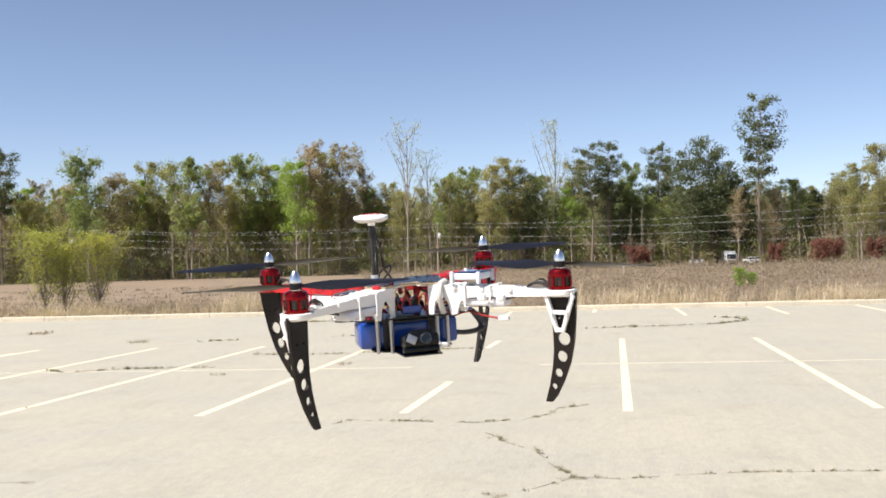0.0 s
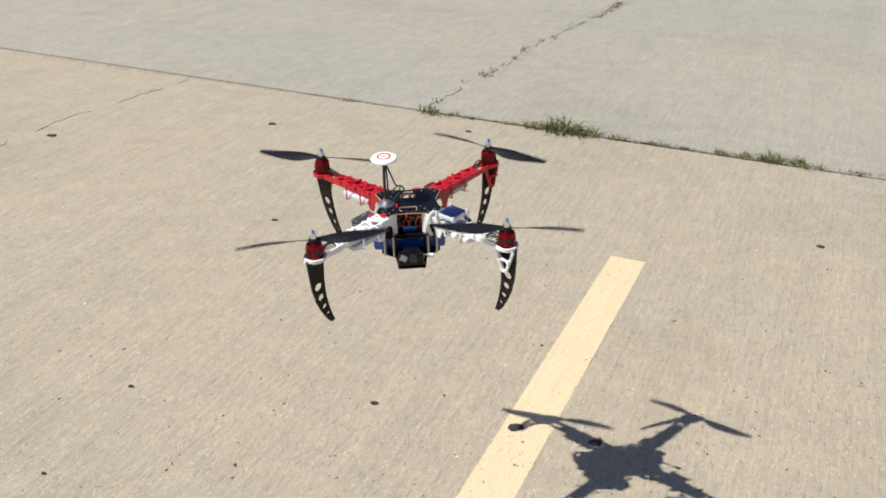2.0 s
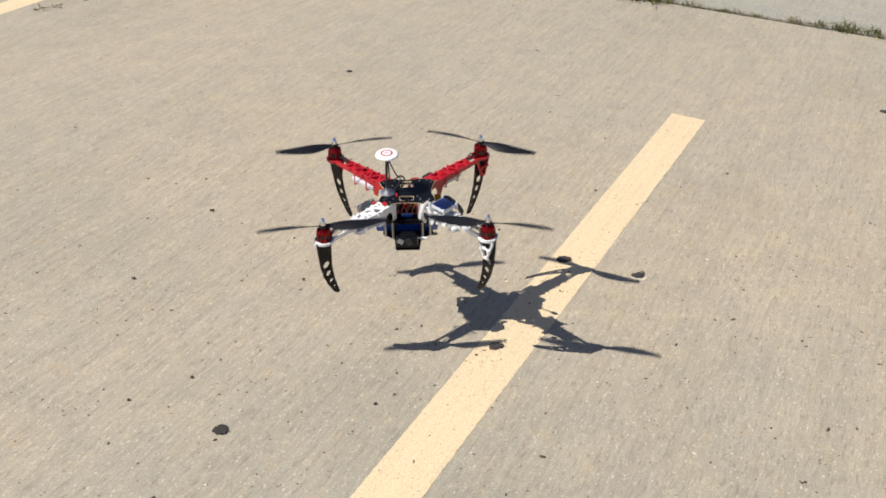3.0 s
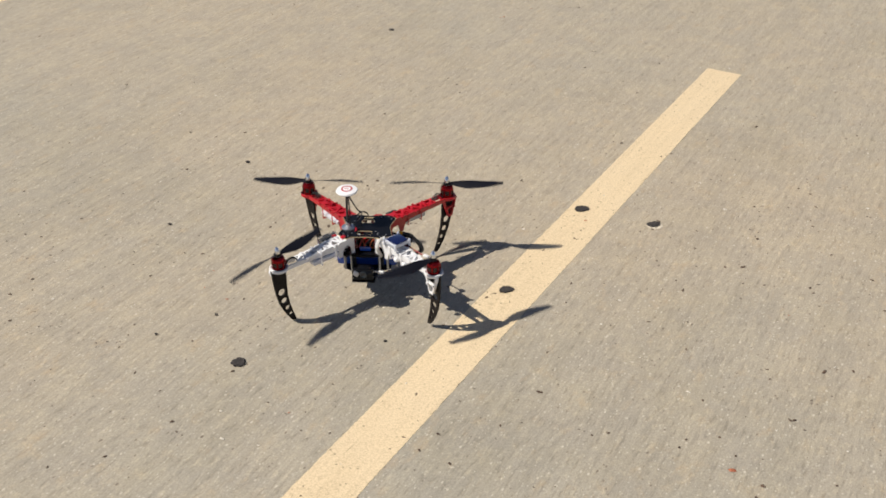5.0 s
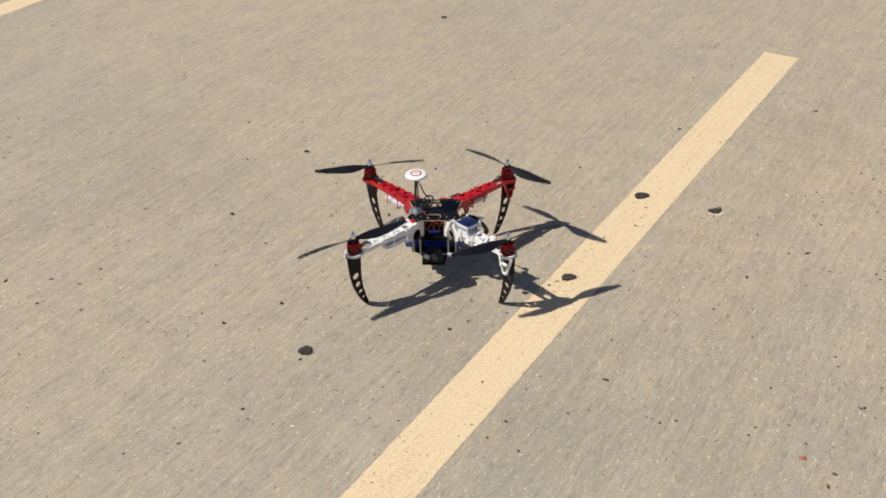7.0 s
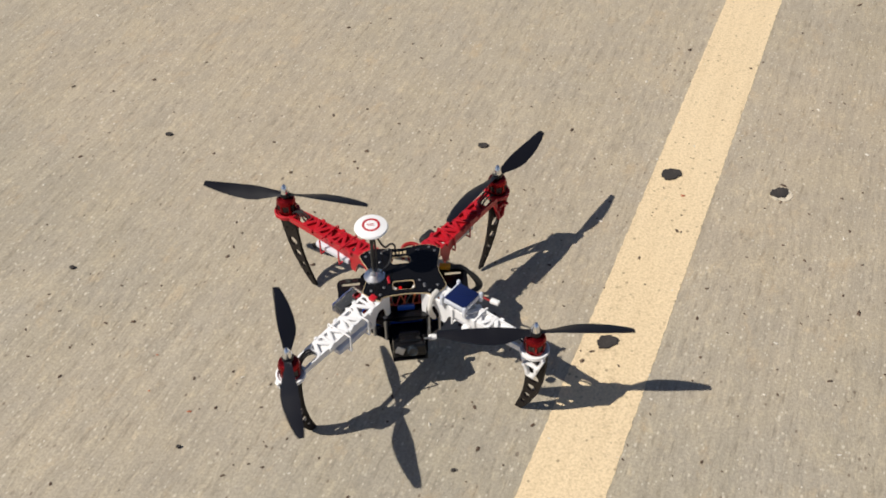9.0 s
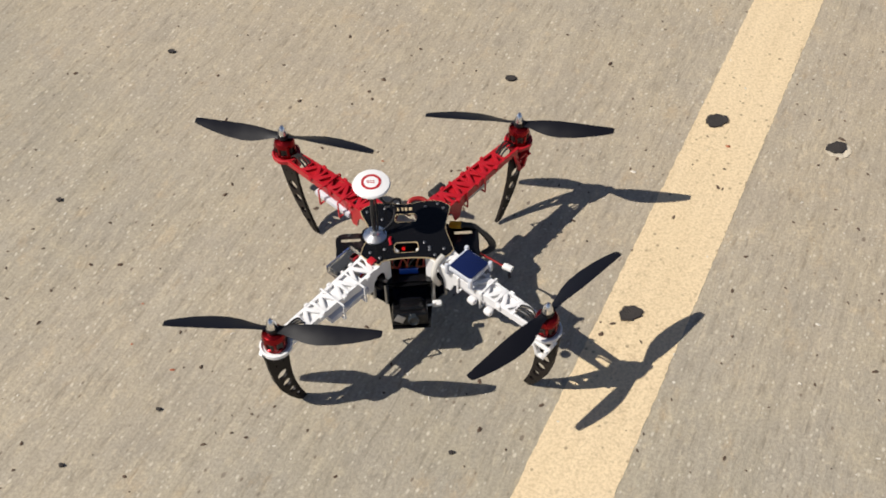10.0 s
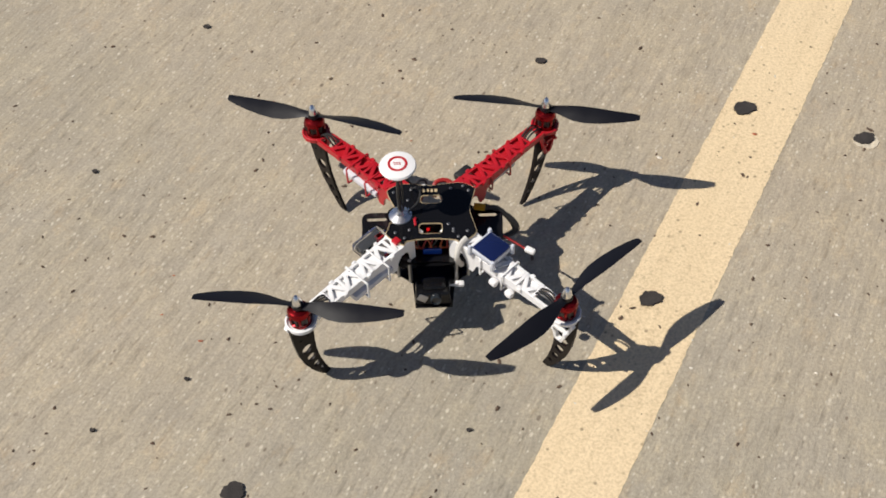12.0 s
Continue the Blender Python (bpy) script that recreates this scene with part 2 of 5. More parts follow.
def finish(bm, name, material, smooth=None):
    bmesh.ops.recalc_face_normals(bm, faces=bm.faces)
    me = bpy.data.meshes.new(name)
    if smooth is not None:
        for f in bm.faces:
            f.smooth = True
        for e in bm.edges:
            e.smooth = len(e.link_faces) == 2 and e.calc_face_angle(0) < radians(smooth)
    bm.to_mesh(me)
    bm.free()
    me.materials.append(material)
    return me


def part(name, bm, material, parent, label="", smooth=35):
    ob = new(name, finish(bm, name, material, smooth))
    ob.parent = parent
    return tagged(ob, label)


def bx(bm, size, m=Matrix(), bevel=0.0):
    """A box of that size about the origin of m, its edges rounded."""
    g = bmesh.ops.create_cube(bm, size=1.0, matrix=m @ Matrix.Diagonal((*size, 1)))
    if bevel:
        edges = {e for v in g["verts"] for e in v.link_edges}
        bmesh.ops.bevel(bm, geom=list(edges), offset=bevel, segments=2, affect="EDGES", profile=0.5)
    return bm


def beam(bm, a, b, width, height, up=(0, 0, 1), bevel=0.0):
    a, b = Vector(a), Vector(b)
    z = (b - a).normalized()
    x = Vector(up).cross(z)
    x = x.normalized() if x.length > 1e-4 else Vector((1, 0, 0))
    m = Matrix((x, z.cross(x), z)).transposed().to_4x4()
    m.translation = (a + b) / 2
    return bx(bm, (width, height, (b - a).length), m, bevel)


def lathe(bm, profile, seg=24, m=Matrix()):
    """Turns (radius, z) pairs about z."""
    rings = []
    for r, z in profile:
        if r < 1e-6:
            rings.append([bm.verts.new(m @ Vector((0, 0, z)))])
        else:
            rings.append([bm.verts.new(m @ Vector((r * math.cos(2 * math.pi * i / seg), r * math.sin(2 * math.pi * i / seg), z))) for i in range(seg)])
    for a, b in zip(rings, rings[1:]):
        for i in range(seg):
            j = (i + 1) % seg
            if len(a) == 1 and len(b) > 1:
                bm.faces.new((a[0], b[j], b[i]))
            elif len(b) == 1 and len(a) > 1:
                bm.faces.new((a[i], a[j], b[0]))
            elif len(a) > 1:
                bm.faces.new((a[i], a[j], b[j], b[i]))
    for ring, flip in ((rings[0], True), (rings[-1], False)):
        if len(ring) > 1:
            bm.faces.new(ring[::-1] if flip else ring)
    return bm


def tube(bm, pts, r, seg=8, taper=None):
    pts = [Vector(p) for p in pts]
    rings, side = [], None
    for i, p in enumerate(pts):
        d = (pts[min(i + 1, len(pts) - 1)] - pts[max(i - 1, 0)]).normalized()
        if side is None:
            side = d.orthogonal().normalized()
        side = (side - d * side.dot(d)).normalized()
        other = d.cross(side)
        rr = r if taper is None else r + (taper - r) * i / (len(pts) - 1)
        rings.append([bm.verts.new(p + rr * (math.cos(2 * math.pi * k / seg) * side + math.sin(2 * math.pi * k / seg) * other)) for k in range(seg)])
    for a, b in zip(rings, rings[1:]):
        for k in range(seg):
            j = (k + 1) % seg
            bm.faces.new((a[k], a[j], b[j], b[k]))
    bm.faces.new(rings[0][::-1])
    bm.faces.new(rings[-1])
    return bm


def bend(*pts, n=8):
    """Points of a smooth line through the given ones."""
    p = [Vector(q) for q in pts]
    p = [2 * p[0] - p[1], *p, 2 * p[-1] - p[-2]]
    out = []
    for a, b, c, d in zip(p, p[1:], p[2:], p[3:]):
        for i in range(n):
            t = i / n
            out.append(0.5 * (2 * b + (c - a) * t + (2 * a - 5 * b + 4 * c - d) * t * t + (3 * b - a - 3 * c + d) * t**3))
    return [*out, p[-2]]


def sheet(bm, outline, holes, thick, m=Matrix()):
    """A flat plate in the xy plane with holes through it, its top at z = 0."""
    def drop(points, z):
        return [bm.verts.new(m @ Vector((x, y, z))) for x, y in points]
    edges, loops = [], []
    for points in (outline, *holes):
        vs = drop(points, 0)
        loops.append(vs)
        edges += [bm.edges.new((a, b)) for a, b in zip(vs, vs[1:] + vs[:1])]
    top = bmesh.ops.triangle_fill(bm, use_beauty=True, use_dissolve=False, edges=edges)
    faces = [f for f in top["geom"] if isinstance(f, bmesh.types.BMFace)]
    low = {v: bm.verts.new(v.co + m.to_3x3() @ Vector((0, 0, -thick))) for vs in loops for v in vs}
    for f in faces:
        bm.faces.new([low[v] for v in reversed(f.verts)])
    for vs in loops:
        for a, b in zip(vs, vs[1:] + vs[:1]):
            bm.faces.new((a, b, low[b], low[a]))
    return bm


def ring(x, y, r, n=14, ry=None):
    return [(x + r * math.cos(2 * math.pi * i / n), y + (ry or r) * math.sin(2 * math.pi * i / n)) for i in range(n)]


def slot(x, y, w, h, r):
    out = []
    for cx, cy, a0 in ((1, 1, 0), (-1, 1, 90), (-1, -1, 180), (1, -1, 270)):
        for k in range(4):
            a = radians(a0 + 30 * k)
            out.append((x + cx * (w / 2 - r) + r * math.cos(a), y + cy * (h / 2 - r) + r * math.sin(a)))
    return out


def rounded(points, n=5):
    """A closed outline smoothed through its corners."""
    out, k = [], len(points)
    for i in range(k):
        a, b, c, d = (Vector(points[(i + j) % k]) for j in (-1, 0, 1, 2))
        for j in range(n):
            t = j / n
            out.append(tuple(0.5 * (2 * b + (c - a) * t + (2 * a - 5 * b + 4 * c - d) * t * t + (3 * b - a - 3 * c + d) * t**3)))
    return out


# ---- ground ----
U = Vector((math.cos(STALL), math.sin(STALL), 0))   # along the painted stalls
V = Vector((U.y, -U.x, 0))                          # across them


def uv(u, v, z=0.0):
    return U * u + V * v + Vector((0, 0, z))


def quad_sheet(name, corners, material, thick, label, category):
    bm = bmesh.new()
    top = [bm.verts.new(c) for c in corners]
    low = [bm.verts.new(c - Vector((0, 0, thick))) for c in corners]
    bm.faces.new(top)
    bm.faces.new(low[::-1])
    for i in range(4):
        j = (i + 1) % 4
        bm.faces.new((top[j], top[i], low[i], low[j]))
    return tagged(new(name, finish(bm, name, material)), label, category, kind="structure")


bm = bmesh.new()
bmesh.ops.create_circle(bm, cap_ends=True, radius=2500, segments=64, matrix=Matrix.Translation((0, 0, -0.06)))
tagged(new("ground", finish(bm, "ground", M_FIELD)), "dry brown field of winter grass and soil", "ground", kind="structure")

JOINT = 2.752
KERB_A, KERB_B = Vector((-60, 68.07, 0)), Vector((70, 3.05, 0))
quad_sheet("pavement_1", [uv(-26, -45), uv(-26, 45), uv(JOINT - 0.012, 45), uv(JOINT - 0.012, -45)], M_SLAB, 0.12,
           "pale warm concrete parking slab with drag marks", "pavement")
quad_sheet("pavement_2", [uv(JOINT + 0.012, -45), uv(JOINT + 0.012, 45), KERB_B + Vector((6, 0, 0)), KERB_A], M_SLAB_FAR, 0.12,
           "pale grey concrete parking slab, cracked", "pavement")
bm = bmesh.new()
beam(bm, uv(JOINT, -45, -0.030), uv(JOINT, 45, -0.030), 0.03, 0.012)
tagged(new("joint", finish(bm, "joint", M_JOINT)), "dark soil in the joint between slabs", "joint", kind="structure")


def strip(bm, pts, width, z, ragged, rng):
    """A thin painted or cracked band with uneven edges through the points."""
    left, right = [], []
    for i, p in enumerate(pts):
        d = (pts[min(i + 1, len(pts) - 1)] - pts[max(i - 1, 0)]).normalized()
        s = Vector((-d.y, d.x, 0))
        w = width(i / (len(pts) - 1)) / 2
        for side, sign in ((left, 1), (right, -1)):
            q = p + s * sign * (w + rng.uniform(-ragged, ragged))
            side.append((bm.verts.new((q.x, q.y, z)), bm.verts.new((q.x, q.y, z - 0.003))))
    for i in range(len(pts) - 1):
        a, b, c, d = left[i], left[i + 1], right[i], right[i + 1]
        bm.faces.new((a[0], c[0], d[0], b[0]))
        bm.faces.new((a[0], b[0], b[1], a[1]))
        bm.faces.new((c[1], d[1], d[0], c[0]))
    bm.faces.new((left[0][0], left[0][1], right[0][1], right[0][0]))
    bm.faces.new((left[-1][1], left[-1][0], right[-1][0], right[-1][1]))


def stripe(a, b, width=0.104, ragged=0.0015, step=0.02, seed=1, paint=M_PAINT_FAR, words="pale cream"):
    a, b = Vector((*a, 0)), Vector((*b, 0))
    n = max(8, min(900, int((b - a).length / step)))
    rng = random.Random(seed)
    bm = bmesh.new()
    strip(bm, [a.lerp(b, i / n) for i in range(n + 1)], lambda t: width, 0.0005, ragged, rng)
    ob = new("painted_line", finish(bm, "painted_line", paint))
    return tagged(ob, f"worn {words} painted parking line on concrete", "road marking", "parking lines", "structure")


NEAR = Vector((0.566, 1.0, 0)).normalized()


def near_line(x, y, seed):
    stripe((x, y), (x - NEAR.x * 6.2, y - NEAR.y * 6.2), 0.1105, 0.0009, 0.007, seed, M_PAINT, "cream-yellow")


near_line(1.032, 1.219, 1)
near_line(-1.31, 2.42, 2)
near_line(3.33, 0.03, 3)
near_line(-3.62, 3.68, 4)
for i, (a, b) in enumerate((
        ((-3.34, 13.77), (1.51, 22.4)), ((-1.17, 12.50), (3.62, 21.3)), ((1.05, 11.21), (5.87, 20.25)), ((3.2, 10.22), (4.74, 12.88)),
        ((7.33, 17.85), (8.24, 19.4)), ((5.43, 9.09), (10.55, 18.3)), ((7.836, 7.955), (12.72, 16.76)), ((-3.83, 18.3), (-1.4, 22.9)),
        ((-5.5, 15.0), (-0.9, 23.6)), ((10.1, 6.6), (15.0, 15.4)), ((12.3, 5.4), (17.2, 14.2)), ((-7.7, 16.2), (-2.9, 24.8)),
        ((11.76, 27.6), (13.6, 31.0)), ((15.27, 28.4), (17.1, 31.7)), ((16.3, 24.8), (18.43, 28.75)), ((18.7, 23.4), (20.9, 27.3)),
        ((21.2, 22.2), (23.3, 26.0)), ((9.0, 28.6), (10.9, 32.0)))):
    stripe(a, b, 0.11, 0.004, 0.06, 10 + i)
stripe((-9.0, 22.2), (4.9, 15.1), 0.05, 0.006, 0.08, 40)
stripe((6.8, 14.35), (14.5, 10.5), 0.05, 0.006, 0.08, 41)


def crack(points, width, seed):
    rng = random.Random(seed)
    pts = [Vector((*p, 0)) for p in points]
    fine = []
    for a, b in zip(pts, pts[1:]):
        n = max(2, int((b - a).length / 0.035))
        s = Vector((-(b - a).y, (b - a).x, 0)).normalized()
        fine += [a.lerp(b, i / n) + s * rng.gauss(0, 0.008) for i in range(n)]
    fine.append(pts[-1])
    bm = bmesh.new()
    i = 0
    while i < len(fine) - 2:
        run = rng.randint(2, 9)
        piece = fine[i:i + run + 1]
        if len(piece) > 1:
            strip(bm, piece, lambda t: width * rng.choice((0.12, 0.2, 0.35, 0.55)), 0.0012, 0.0004, rng)
        i += run + rng.choice((0, 1, 2, 4, 7))
    return tagged(new("crack", finish(bm, "crack", M_JOINT)), "dark weathered crack in the concrete", "crack", "cracks", "structure")


CRACKS = (
    (((-0.485, 3.35), (-0.61, 3.17), (-0.81, 2.9), (-0.94, 2.7), (-1.15, 2.33), (-1.3, 2.2)), 0.007),
    (((0.6, 2.9), (0.74, 3.09), (0.86, 3.29), (1.09, 3.63), (1.3, 4.03), (1.74, 4.64), (1.98, 4.96), (2.34, 5.56), (2.53, 5.86)), 0.008),
    (((2.44, 6.02), (2.54, 5.86), (2.9, 6.0), (3.31, 6.19), (3.6, 5.99), (4.07, 5.92), (4.55, 5.78), (6.5, 4.9)), 0.012),
    (((3.5, 8.48), (3.47, 7.77), (3.52, 7.33), (3.36, 6.7), (3.31, 6.2)), 0.012),
    (((2.27, 9.83), (2.52, 9.96), (3.02, 9.65), (3.36, 9.38), (3.66, 9.16), (4.14, 9.09), (4.4, 9.2), (4.89, 9.67), (5.27, 9.76)), 0.014),
    (((-2.42, 8.58), (-2.2, 8.57), (-1.99, 8.41), (-1.72, 8.26)), 0.014),
    (((-0.96, 8.17), (-0.68, 8.0)), 0.012),
    (((-1.04, 5.88), (-0.96, 6.13), (-0.81, 6.65)), 0.008),
    (((-3.2, 10.8), (-2.96, 11.03), (-2.82, 11.35)), 0.02),
    (((2.5, 23.8), (3.2, 23.7)), 0.04),
    (((6.65, 30.0), (9.8, 29.06)), 0.05),
    (((5.6, 23.3), (6.86, 22.9), (8.35, 22.36)), 0.04),
    (((2.91, 19.5), (3.78, 18.7), (4.5, 18.4), (5.6, 18.35), (6.75, 18.07), (7.3, 17.86)), 0.03),
    (((-0.58, 18.2), (-0.37, 17.6), (0.52, 17.8), (2.0, 17.1)), 0.03),
    (((11.9, 21.6), (13.2, 21.2), (14.6, 21.0), (15.9, 21.5), (16.6, 22.6), (16.4, 23.4)), 0.05),
    (((-5.2, 19.6), (-3.6, 19.0), (-2.6, 18.0)), 0.04),
)
for i, (pts, w) in enumerate(CRACKS):
    crack(pts, w, 60 + i)

def blades(verts, faces, at, count, height, spread, rng, width=0.004, lean=0.6):
    for _ in range(count):
        a, r = rng.uniform(0, 6.283), spread * math.sqrt(rng.random())
        x, y = at[0] + r * math.cos(a), at[1] + r * math.sin(a)
        h, l, b = height * rng.uniform(0.4, 1.15), lean * rng.uniform(0.2, 1.3), rng.uniform(0, 6.283)
        dx, dy, w = math.cos(b), math.sin(b), width * rng.uniform(0.6, 1.3)
        base = len(verts)
        for t in (0.0, 0.55):
            cx, cy, cz = x + dx * l * h * t * t, y + dy * l * h * t * t, at[2] + h * t
            verts += [(cx - dy * w * (1 - 0.4 * t), cy + dx * w * (1 - 0.4 * t), cz), (cx + dy * w * (1 - 0.4 * t), cy - dx * w * (1 - 0.4 * t), cz)]
        verts.append((x + dx * l * h, y + dy * l * h, at[2] + h * (1 - 0.25 * l)))
        faces += [(base, base + 1, base + 3, base + 2), (base + 2, base + 3, base + 4)]


def from_lists(name, verts, faces, material):
    me = bpy.data.meshes.new(name)
    me.from_pydata(verts, [], faces)
    me.materials.append(material)
    return new(name, me)


# weeds rooted along the cracks and the joint
rng = random.Random(91)
for kind, label in (("weed", "low green weeds along the cracks"), ("dead", "low dry weeds along the cracks")):
    verts, faces = [], []
    for pts, w in CRACKS + ((((-1.5, 3.9), (0.4, 2.9)), 0.004), (((0.5, 2.86), (3.4, 1.33)), 0.01)):
        for a, b in zip(pts, pts[1:]):
            a, b = Vector((*a, 0)), Vector((*b, 0))
            grow_here = max(0.0, rng.random() * 1.8 - 0.8) ** 2
            for _ in range(int((b - a).length * (0.5 + 14 * grow_here) * min(1.0, w / 0.008))):
                p = a.lerp(b, rng.random())
                far = 1.0 + p.y * 0.06
                blades(verts, faces, (p.x + rng.gauss(0, 0.012), p.y + rng.gauss(0, 0.012), 0.0), 7, 0.022 * far * rng.uniform(0.5, 1.6), 0.022 * far, rng, 0.0016 * far, 1.6)
    tagged(from_lists("crack_weeds", verts, faces, M_LEAF[kind]), label, "weeds", kind="stuff")

# black spots on the slab
TAR = ((0.494, 0.318, 0.0165), (0.295, -0.045, 0.0145), (-0.25, -0.315, 0.0145), (0.663, 0.244, 0.0145), (0.181, 0.444, 0.008),
       (-0.945, 2.49, 0.017), (-0.086, 2.635, 0.014), (0.729, 2.522, 0.011), (-0.063, 1.58, 0.008), (1.7, 1.28, 0.012),
       (-0.388, 0.559, 0.0055), (-0.52, 0.225, 0.004), (-0.328, -0.152, 0.003), (0.04, -0.239, 0.003), (-0.439, -0.224, 0.003))
for i, (x, y, r) in enumerate(TAR):
    rng = random.Random(200 + i)
    bm = bmesh.new()
    n = 52
    ph = [rng.uniform(0, 6.28) for _ in range(4)]
    edge = []
    for j in range(n):
        a = 2 * math.pi * j / n
        q = r * (1.0 + 0.09 * math.sin(2 * a + ph[0]) + 0.07 * math.sin(3 * a + ph[1]) + 0.06 * math.sin(7 * a + ph[2]) + 0.04 * math.sin(13 * a + ph[3]) + rng.uniform(-0.05, 0.05))
        edge.append((x + 1.05 * q * math.cos(a), y + 0.85 * q * math.sin(a)))
    sheet(bm, edge, [], 0.003, Matrix.Translation((0, 0, 0.0036)))
    tagged(new("tar_spot", finish(bm, "tar_spot", M_TAR)), "small round black tar spot stuck on concrete", "tar spot", "tar spots")


# a pale scar where the slab's skin has lifted round one spot
bm = bmesh.new()
rng = random.Random(260)
sheet(bm, [(0.665 + 0.021 * math.cos(k * 0.2417) * rng.uniform(0.8, 1.1), 0.240 + 0.016 * math.sin(k * 0.2417) * rng.uniform(0.75, 1.1)) for k in range(26)], [], 0.002, Matrix.Translation((0, 0, 0.0012)))
tagged(new("scar", finish(bm, "scar", M_KERB)), "pale chipped patch in the concrete", "chip", kind="structure")

# loose grit: dark and pale crumbs lying on the slab
def grit(name, count, material, seed, label, lo, hi):
    rng = random.Random(seed)
    verts, faces = [], []
    for _ in range(count):
        d = rng.random() ** 1.4
        x, y = rng.uniform(-0.9 - 1.6 * d, 1.2 + 2.0 * d), -1.0 + 4.4 * d * rng.random() + rng.random() * 1.3
        s = rng.uniform(lo, hi) * (0.6 + rng.random() ** 3)
        a, lie, long = rng.uniform(0, 6.28), rng.uniform(0, 3.14), rng.uniform(1.0, 2.2)
        base = len(verts)
        for k in range(5):
            t = a + k * 6.283 / 5
            q = s * rng.uniform(0.6, 1.2)
            ex, ey = q * math.cos(t) * long, q * math.sin(t)
            verts.append((x + ex * math.cos(lie) - ey * math.sin(lie), y + ex * math.sin(lie) + ey * math.cos(lie), 0.0006))
        verts.append((x, y, s * rng.uniform(0.5, 0.9)))
        faces += [(base + k, base + (k + 1) % 5, base + 5) for k in range(5)]
    me = bpy.data.meshes.new(name)
    me.from_pydata(verts, [], faces)
    me.materials.append(material)
    return tagged(new(name, me), label, "grit", kind="stuff")


M_GRIT = dirt("grit_dark", (0.07, 0.045, 0.03), (0.14, 0.09, 0.06), 30, 0.2, 0.001)
M_GRITPALE = dirt("grit_pale", (0.62, 0.56, 0.46), (0.74, 0.68, 0.58), 30, 0.2, 0.001)
M_GRITRED = dirt("grit_red", (0.45, 0.16, 0.08), (0.38, 0.12, 0.06), 30, 0.2, 0.001)
grit("dark_grit", 1300, M_GRIT, 5, "dark brown crumbs and bark bits scattered over concrete", 0.0012, 0.0030)
grit("pale_grit", 600, M_GRITPALE, 6, "pale sand grains scattered over concrete", 0.0009, 0.0024)
grit("red_grit", 26, M_GRITRED, 7, "few reddish brick crumbs on concrete", 0.002, 0.004)


def tuft(x, y, size, seed, kind="weed", count=40, wide=None):
    rng = random.Random(seed)
    verts, faces = [], []
    size *= 0.72
    blades(verts, faces, (x, y, -0.004), count, size, wide or size * 1.1, rng, size * 0.052, 2.1)
    return tagged(from_lists("weed_tuft", verts, faces, M_LEAF[kind]), "small tuft of grass growing from a crack" if kind == "weed" else "small dry weed tuft in a concrete crack", "weed", "weeds in the cracks")


MAIN = [(1.02, 0.055, 70), (1.13, 0.085, 110), (1.22, 0.07, 80), (1.34, 0.04, 40), (1.72, 0.04, 60), (1.80, 0.04, 50), (1.90, 0.065, 70), (1.99, 0.055, 60),
        (2.06, 0.035, 30), (0.60, 0.06, 60), (0.69, 0.04, 40), (0.78, 0.035, 30), (0.92, 0.03, 40), (0.25, 0.035, 30), (1.47, 0.03, 40), (1.58, 0.03, 40), (2.2, 0.03, 40), (2.35, 0.03, 40),
        (2.6, 0.05, 50), (2.9, 0.05, 50)]
a0, a1 = Vector((-1.244, 3.766, 0)), Vector((2.263, 1.93, 0))
for i, (x, s, n) in enumerate(MAIN):
    p = a0.lerp(a1, (x - a0.x) / (a1.x - a0.x))
    tuft(p.x, p.y, s, 300 + i, "weed" if i % 4 else "dead", n)
rng = random.Random(9)
verts, faces = [], []
for i in range(760):
    x = rng.uniform(-1.4, 3.2) if i % 2 == 0 else rng.gauss(1.6, 0.55)
    p = a0.lerp(a1, (x - a0.x) / (a1.x - a0.x))
    blades(verts, faces, (p.x, p.y + rng.gauss(0, 0.006), -0.006), 2, 0.018, 0.012, rng, 0.0014, 1.3)
tagged(from_lists("joint_moss", verts, faces, M_LEAF["dead"]), "short dry grass along the slab joint", "grass", kind="stuff")
FAR_TUFT = ((3.31, 6.16, 0.07, 90), (3.2, 6.2, 0.05, 50), (4.07, 5.92, 0.04, 40), (3.75, 5.97, 0.03, 30), (4.5, 5.8, 0.03, 30), (2.53, 5.86, 0.06, 40),
            (1.98, 4.95, 0.04, 30), (1.75, 4.66, 0.045, 30), (1.31, 4.03, 0.03, 25), (3.5, 8.45, 0.06, 30), (3.47, 7.8, 0.05, 25), (3.52, 7.35, 0.05, 25), (2.53, 9.97, 0.09, 30),
            (3.7, 9.15, 0.06, 50), (4.85, 9.66, 0.05, 40), (-2.2, 8.57, 0.08, 40), (-1.99, 8.41, 0.06, 30), (-0.68, 8.0, 0.07, 40), (-2.85, 11.3, 0.12, 50),
            (1.24, 24.5, 0.25, 60), (1.88, 15.75, 0.14, 60), (4.08, 16.3, 0.16, 50), (12.6, 21.5, 0.22, 60), (14.3, 28.8, 0.25, 60), (4.5, 18.4, 0.13, 40), (6.7, 18.1, 0.15, 50),
            (-1.0, 30, 0.35, 70), (-0.8, 13.1, 0.09, 30), (7.0, 10.1, 0.06, 20), (9.5, 30.0, 0.2, 40), (-3.8, 19.2, 0.15, 40))
for i, (x, y, s, n) in enumerate(FAR_TUFT):
    tuft(x, y, s * 0.55, 400 + i, "weed" if i % 3 == 1 else "dead", n, s * 1.0)

